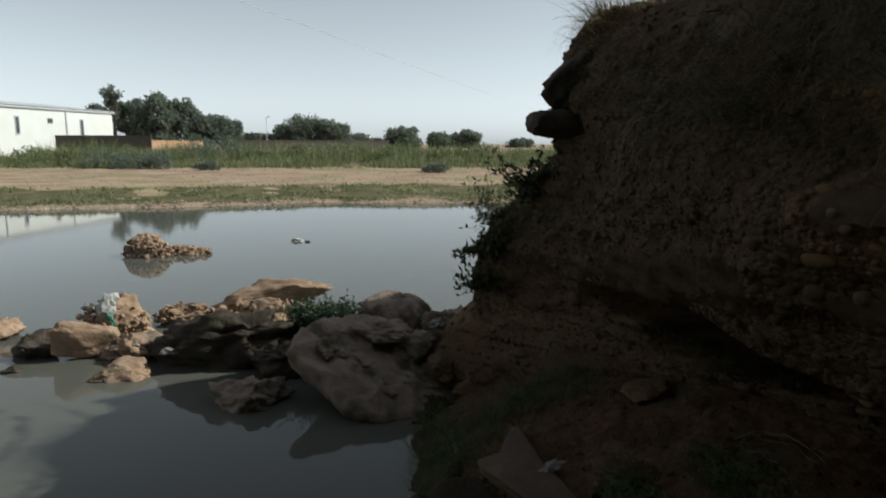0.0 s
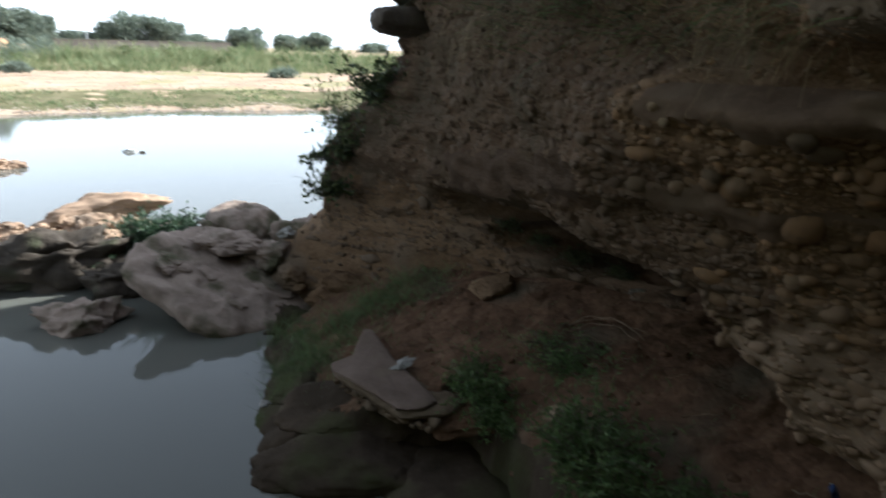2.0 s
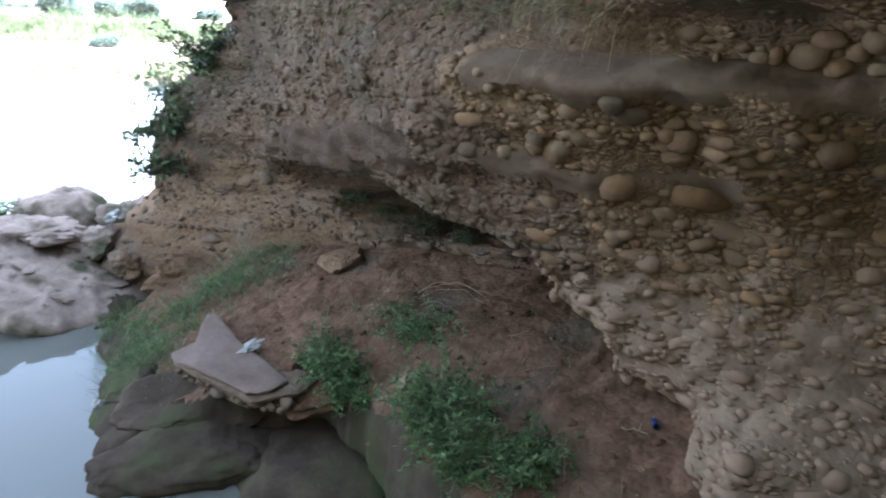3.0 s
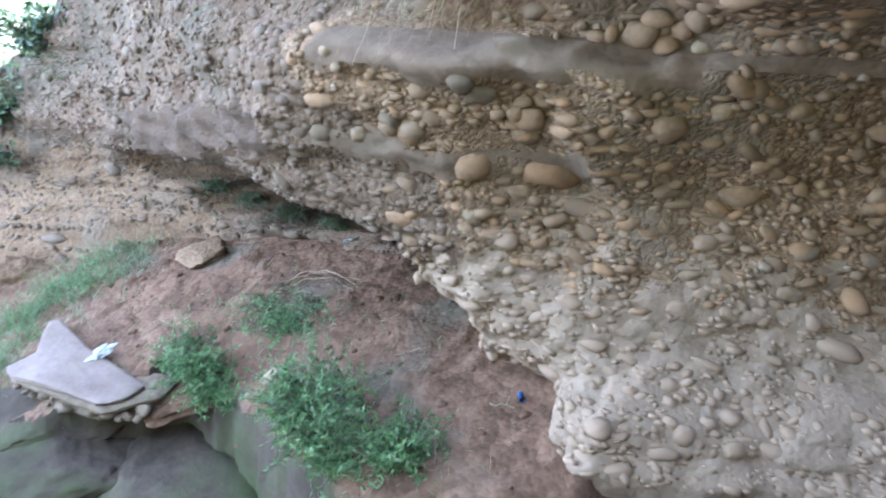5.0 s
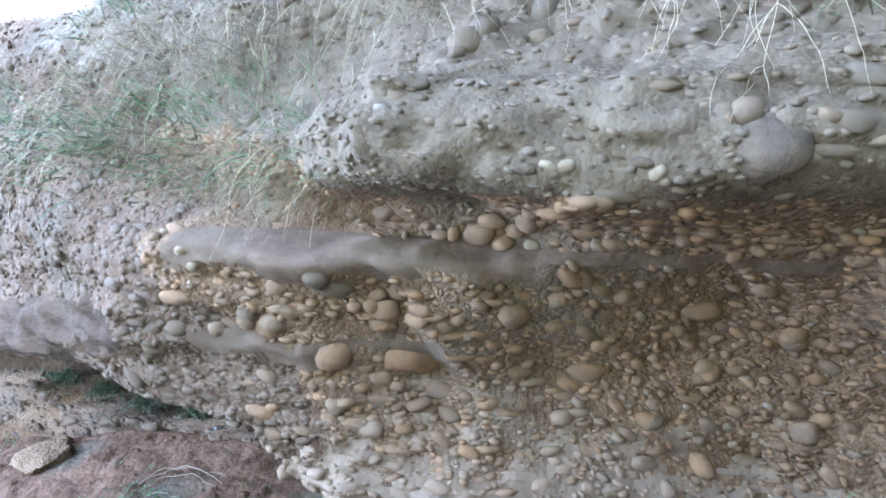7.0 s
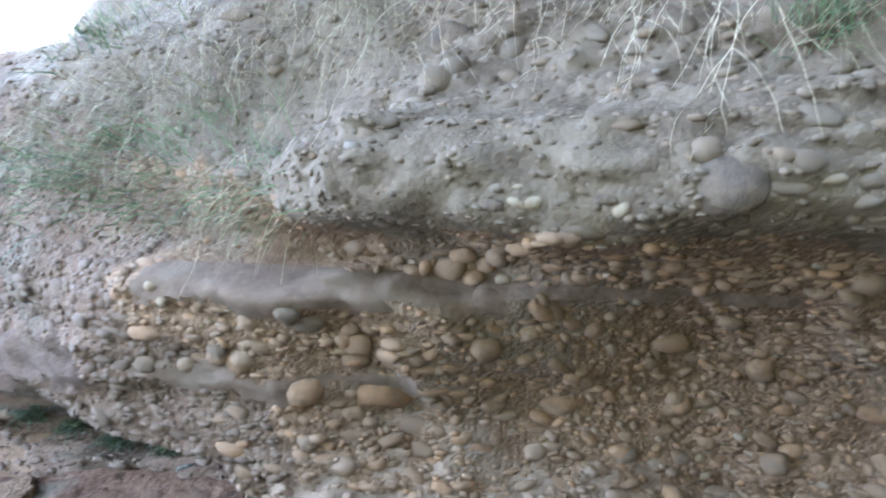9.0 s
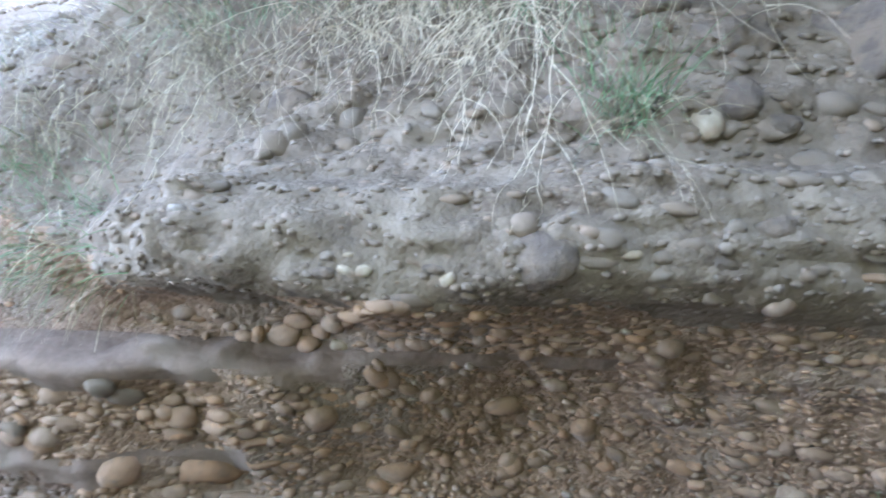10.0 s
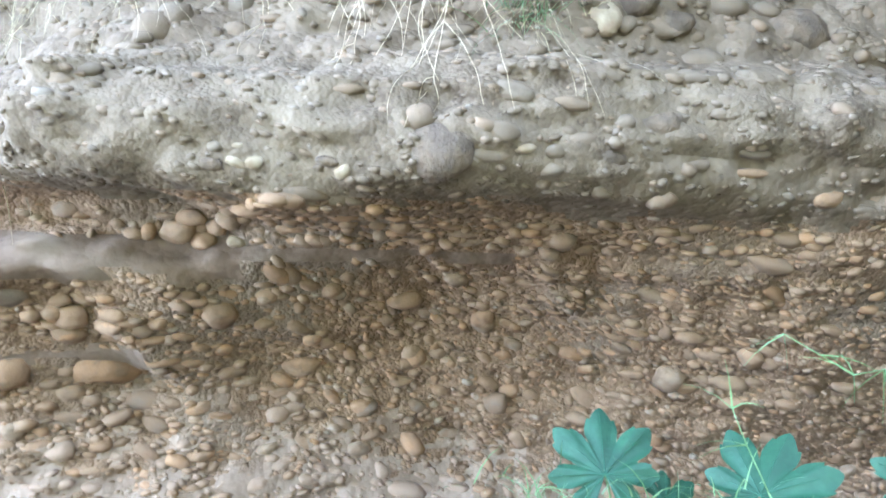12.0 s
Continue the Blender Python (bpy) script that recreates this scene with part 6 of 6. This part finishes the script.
cobble(1.61, 4.16, 0.042, 0.035, 0, M_cob, lift=-0.3, k=6)
cobble(2.96, 4.15, 0.071, 0.048, 0, M_cob, lift=-0.3, k=7)
cobble(3.97, 5.64, 0.103, 0.068, 0, M_up, lift=-0.4, k=0)
cobble(2.4, 5.22, 0.111, 0.125, 0, M_up, lift=-0.4, k=1)
cobble(2.13, 5.18, 0.102, 0.083, 0, M_up, lift=-0.4, k=2)
cobble(2.43, 5.09, 0.067, 0.088, 0, M_up, lift=-0.4, k=3)
cobble(3.61, 5.24, 0.094, 0.07, 0, M_up, lift=-0.4, k=4)
cobble(4.05, 5.46, 0.088, 0.071, 0, M_up, lift=-0.4, k=5)
cobble(1.54, 4.45, 0.062, 0.034, 0.07, M_pale, lift=-0.4, k=6)
cobble(1.59, 4.45, 0.047, 0.027, -0.35, M_pale, lift=-0.4, k=7)
cobble(1.6, 4.52, 0.038, 0.022, 0, M_pale, lift=-0.4, k=0)
cobble(1.2, 4.43, 0.037, 0.047, -0.52, M_pale, lift=-0.4, k=1)
cobble(0.91, 4.7, 0.08, 0.071, -0.26, M_up, lift=-0.4, k=2)
cobble(0.56, 4.65, 0.087, 0.055, 0, M_up, lift=-0.4, k=3)
cobble(0.58, 4.84, 0.139, 0.053, -0.17, M_up, lift=-0.4, k=4)
cobble(0.32, 4.8, 0.112, 0.043, 0, M_up, lift=-0.4, k=5)
cobble(0.61, 4.54, 0.111, 0.039, 0, M_up, lift=-0.4, k=6)
cobble(1.01, 4.61, 0.035, 0.037, -0.52, M_up, lift=-0.4, k=7)
cobble(0.49, 4.58, 0.062, 0.031, 0, M_pale, lift=-0.4, k=0)
cobble(1.05, 4.68, 0.05, 0.026, 0, M_up, lift=-0.4, k=1)
cobble(0.37, 4.58, 0.064, 0.042, 0, M_up, lift=-0.4, k=2)
cobble(0.14, 4.55, 0.118, 0.066, 0, M_grey, lift=-0.4, k=3)
cobble(-0.07, 4.73, 0.106, 0.066, 0, M_grey, lift=-0.4, k=4)
cobble(-0.49, 4.63, 0.111, 0.039, 0, M_up, lift=-0.4, k=5)
cobble(-0.24, 4.55, 0.086, 0.035, 0, M_up, lift=-0.4, k=6)
cobble(0.29, 5.33, 0.099, 0.087, -0.52, M_pale, lift=-0.4, k=7)
cobble(-0.91, 5.33, 0.055, 0.051, 0, M_up, lift=-0.4, k=0)
cobble(-0.01, 5.34, 0.179, 0.079, 0, M_grey, lift=-0.4, k=1)
cobble(1.39, 4.32, 0.155, 0.046, -0.09, M_up, lift=-0.4, k=2)
cobble(1.24, 4.47, 0.058, 0.026, 0, M_grey, lift=-0.4, k=3)
cobble(1.7, 4.43, 0.071, 0.034, 0, M_grey, lift=-0.4, k=4)
cobble(0.74, 4.61, 0.076, 0.03, 0, M_up, lift=-0.4, k=5)
cobble(-0.91, 4.42, 0.117, 0.06, 0, M_cob, lift=-0.3, k=6)
cobble(-0.08, 4.37, 0.094, 0.077, 0, M_cob, lift=-0.3, k=7)
cobble(-0.49, 4.53, 0.112, 0.031, 0, M_cob, lift=-0.3, k=0)
cobble(0.51, 4.1, 0.104, 0.097, 0, M_cob, lift=-0.3, k=1)
cobble(1.0, 4.13, 0.139, 0.042, -0.07, M_cob, lift=-0.3, k=2)
cobble(-0.67, 4.01, 0.16, 0.073, -0.21, M_cob, lift=-0.3, k=3)
cobble(0.31, 3.63, 0.101, 0.046, -0.66, M_cob, lift=-0.3, k=4)
cobble(1.16, 3.41, 0.101, 0.078, 0, M_cob, lift=-0.3, k=5)
cobble(0.99, 3.67, 0.072, 0.045, -0.7, M_cob, lift=-0.3, k=6)
cobble(1.85, 3.71, 0.084, 0.073, 0, M_cob, lift=-0.3, k=7)
cobble(2.14, 3.67, 0.076, 0.071, 0, M_cob, lift=-0.3, k=0)
cobble(2.26, 3.12, 0.154, 0.102, -0.17, M_cob, lift=-0.3, k=1)
cobble(1.62, 3.14, 0.107, 0.105, 0, M_cob, lift=-0.3, k=2)
cobble(3.09, 3.44, 0.115, 0.084, -0.09, M_cob, lift=-0.3, k=3)
cobble(2.82, 3.5, 0.09, 0.039, 0, M_cob, lift=-0.3, k=4)
cobble(3.07, 3.58, 0.061, 0.049, -0.35, M_cob, lift=-0.3, k=5)
cobble(2.61, 3.52, 0.055, 0.054, 0, M_cob, lift=-0.3, k=6)
cobble(0.58, 3.18, 0.131, 0.078, -0.35, M_cob, lift=-0.3, k=7)
cobble(0.12, 3.44, 0.113, 0.065, -0.44, M_cob, lift=-0.3, k=0)
cobble(-0.09, 3.02, 0.138, 0.147, 0, M_cob, lift=-0.3, k=1)
cobble(-0.53, 3.04, 0.192, 0.085, -0.31, M_cob, lift=-0.3, k=2)
cobble(-0.65, 3.28, 0.101, 0.105, 0, M_cob, lift=-0.3, k=3)
cobble(1.13, 2.72, 0.1, 0.107, 0, M_cob, lift=-0.3, k=4)
cobble(1.96, 2.75, 0.094, 0.081, 0, M_cob, lift=-0.3, k=5)
cobble(2.68, 2.88, 0.064, 0.039, 0, M_cob, lift=-0.3, k=6)
cobble(1.56, 2.71, 0.047, 0.036, 0, M_pale, lift=-0.4, k=7)
cobble(1.54, 2.57, 0.048, 0.042, 0, M_pale, lift=-0.4, k=0)
cobble(2.32, 2.8, 0.11, 0.049, 0, M_cob, lift=-0.3, k=1)
cobble(1.04, 2.84, 0.101, 0.083, -0.35, M_cob, lift=-0.3, k=2)
cobble(1.95, 2.45, 0.088, 0.057, 0, M_cob, lift=-0.3, k=3)
cobble(1.5, 2.44, 0.133, 0.052, 0, M_cob, lift=-0.3, k=4)
cobble(0.73, 4.03, 0.09, 0.072, 0, M_cob, lift=-0.3, k=5)
cobble(1.25, 4.01, 0.056, 0.061, 0, M_cob, lift=-0.3, k=6)
cobble(0.23, 4.06, 0.079, 0.065, 0, M_cob, lift=-0.3, k=7)
cobble(-0.26, 4.23, 0.09, 0.054, 0, M_cob, lift=-0.3, k=0)
cobble(-0.84, 4.19, 0.086, 0.06, 0, M_cob, lift=-0.3, k=1)
cobble(-0.69, 5.39, 0.255, 0.159, 0, M_grey, lift=-0.4, k=2)
cobble(0.28, 5.33, 0.102, 0.112, 0, M_pale, lift=-0.4, k=3)
cobble(0.13, 5.47, 0.129, 0.14, 0, M_grey, lift=-0.4, k=4)
cobble(-0.31, 5.49, 0.135, 0.1, 0, M_up, lift=-0.4, k=5)
cobble(2.41, 5.16, 0.123, 0.125, 0, M_up, lift=-0.4, k=6)
cobble(2.64, 5.51, 0.177, 0.178, 0, M_grey, lift=-0.4, k=7)
cobble(3.9, 5.56, 0.102, 0.067, 0, M_up, lift=-0.4, k=0)
cobble(2.22, 5.37, 0.107, 0.11, 0, M_up, lift=-0.4, k=1)
cobble(2.16, 5.14, 0.046, 0.049, 0, M_grey, lift=-0.4, k=2)
cobble(-0.01, 5.32, 0.138, 0.076, 0, M_up, lift=-0.4, k=3)
cobble(-0.19, 5.15, 0.162, 0.086, 0, M_up, lift=-0.4, k=4)
rock("boulder", on_cliff(0.84, 4.48, -0.1), (0.15, 0.2, 0.155), 71, M_grey, 0, (0, 0), 0.06, 0, 4, cliff, 3, 1.0, 0.75)
embedded_boulder(-0.52, 5.94, 0.36, 0.4, 61)
embedded_boulder(0.21, 5.93, 0.26, 0.22, 62)
embedded_boulder(0.75, 6.23, 0.27, 0.18, 63)
embedded_boulder(-1.00, 6.41, 0.38, 0.27, 66)
# the row of nested stones under the ledge goes on into the shade
rngn = random.Random(8)
for k in range(22):
    y = 1.85 - 0.06 * k + rngn.uniform(-0.02, 0.02)
    s = rngn.uniform(0.03, 0.06)
    cobble(y, 4.1 + rngn.uniform(-0.07, 0.1), s * rngn.uniform(0.9, 1.5), s, rngn.uniform(-0.7, 0.1), M_cob, lift=0.1, k=k)


def pebbly(y, z):
    if y < -4 or y > 11.7 or z < 0.1 or (z < 1.25 and y < 8.3):
        return 0.0
    s = sand_lens(y, z)
    if s > 0.3:
        return 0.0
    if pale_foot(y, z):
        return 1.3
    if 4.5 < y < 9.1 and 1.4 < z < 2.65 and cliff_base(y, z) > 2.95 + 0.62 * (8.5 - y):
        return 0.0
    if 2.1 < y < 2.95 and 4.0 < z < 4.22:
        return 0.15
    if 2.75 < y < 4.3 and 4.05 < z < 4.34:
        return 0.12
    if y < 2.2 and 3.93 < z < 3.99:
        return 0.1
    if y < 2.85 and 4.22 < z < 4.97:
        return 0.34 if y > 1.15 else 0.4
    if z > 6.2:
        return 0.1
    if z > 4.97:
        return 0.75 - 0.4 * smooth(2.8, 3.8, y)
    if upper_bed(y, z) and y > 3.2:
        return 0.5
    if y > 8.7:
        return 0.4
    if y > 5.5:
        return 0.7
    return 1.0


FV = np.array([tuple(p) for p in cliff_v])
FQ = np.array(cliff_f + ledge_f + lens_f + dim_sand_f + foot_f + slope_f + earth_f + talus_f)
FC = FV[FQ].mean(axis=1)
e1, e2 = FV[FQ[:, 1]] - FV[FQ[:, 0]], FV[FQ[:, 3]] - FV[FQ[:, 0]]
FA = np.linalg.norm(np.cross(e1, e2), axis=1)
weight = FA * np.array([pebbly(c[1], c[2]) for c in FC])
rngc = np.random.RandomState(5)
near_rest = 300 - 167
joined, joined_foot, joined_up, joined_earth = [], [], [], []
for r0, r1, count, slack, subs in ((0.085, 0.13, 200, 0.85, 2), (0.055, 0.085, 2600, 0.68, 2), (0.035, 0.055, 18000, 0.56, 1), (0.018, 0.035, 90000, 0.55, 1)):
    w = weight.copy()
    if r0 < 0.03:
        w *= (FC[:, 1] < 11.2)
        w[len(cliff_f):len(cliff_f) + len(ledge_f)] *= 1.3
    pick = rngc.choice(len(w), size=count, p=w / w.sum())
    for q in pick:
        y = FC[q][1] + rngc.uniform(-0.04, 0.04)
        z = FC[q][2] + rngc.uniform(-0.02, 0.02)
        r = rngc.uniform(r0, r1)
        if 4.6 < y < 6.5:
            r *= 0.85
        if upper_bed(y, z) and z < 5.0:
            r *= 0.75
        p = on_cliff(y, z)
        if not free_place(tuple(p), r, slack):
            continue
        a, b = r * rngc.uniform(1.0, 1.7), r * rngc.uniform(0.55, 0.95)
        dip = -0.45 if y < 2.2 and z < 3.95 else -0.1
        m = stone_matrix(y, z, a, b, min(a, b) * 0.8, rngc.normal(dip, 0.3), r * (rngc.uniform(-0.5, 0.0) - 0.15 * pale_foot(y, z) - 0.2 * upper_bed(y, z)))
        k = rngc.randint(8)
        if r0 > 0.05 and near_rest and -0.5 < y < 4.0 and 2.5 < z < 4.2:
            near_rest -= 1
            ob = new("cobble", shaped(k, M_cob))
            ob.parent = cliff
            ob.matrix_basis = m
        else:
            (joined_foot if pale_foot(y, z) else joined_up if upper_bed(y, z) else joined_earth if far_face(y, z) else joined).append((m, k, subs))
SV = [np.array([w.co[:] for w in me.vertices]) for me in SHAPES]
SF = np.array([w.vertices[:] for w in SHAPES[0].polygons])
BF = np.array(ball_f)
BV = [np.array([(q * (1 + 0.26 * noise.noise(q * 1.0 + Vector((k * 4.0, 1, 0))))) [:] for q in ball_v]) for k in range(8)]


def join_stones(name, stones, mat, label):
    allv, allf, off = [], [], 0
    for m, k, subs in stones:
        A = np.array(m)
        src, fc = (SV[k], SF) if subs == 2 else (BV[k], BF)
        allv.append(src @ A[:3, :3].T + A[:3, 3])
        allf.append(fc + off)
        off += len(src)
    pv, pf = np.concatenate(allv), np.concatenate(allf)
    me = bpy.data.meshes.new(name)
    me.vertices.add(len(pv))
    me.vertices.foreach_set("co", pv.ravel())
    me.loops.add(len(pf) * 3)
    me.loops.foreach_set("vertex_index", pf.ravel())
    me.polygons.add(len(pf))
    me.polygons.foreach_set("loop_start", np.arange(0, len(pf) * 3, 3))
    me.polygons.foreach_set("use_smooth", np.ones(len(pf), dtype=bool))
    me.update(calc_edges=True)
    me.materials.append(mat)
    ob = new(name, me)
    ob.parent = cliff
    tagged(ob, label, kind="stuff")


join_stones("pebbles", joined, M_cobj, "rounded brown and grey pebbles packed in the cliff")
join_stones("earthy_pebbles", joined_earth, M_earthj, "earth-coated reddish pebbles of the far face")
join_stones("weathered_pebbles", joined_up, M_upj, "pebbles of the slope and ledge, greyed in colour for haze")
join_stones("dusty_pebbles", joined_foot, M_footc, "dust-coated pale pebbles at the cliff's foot")
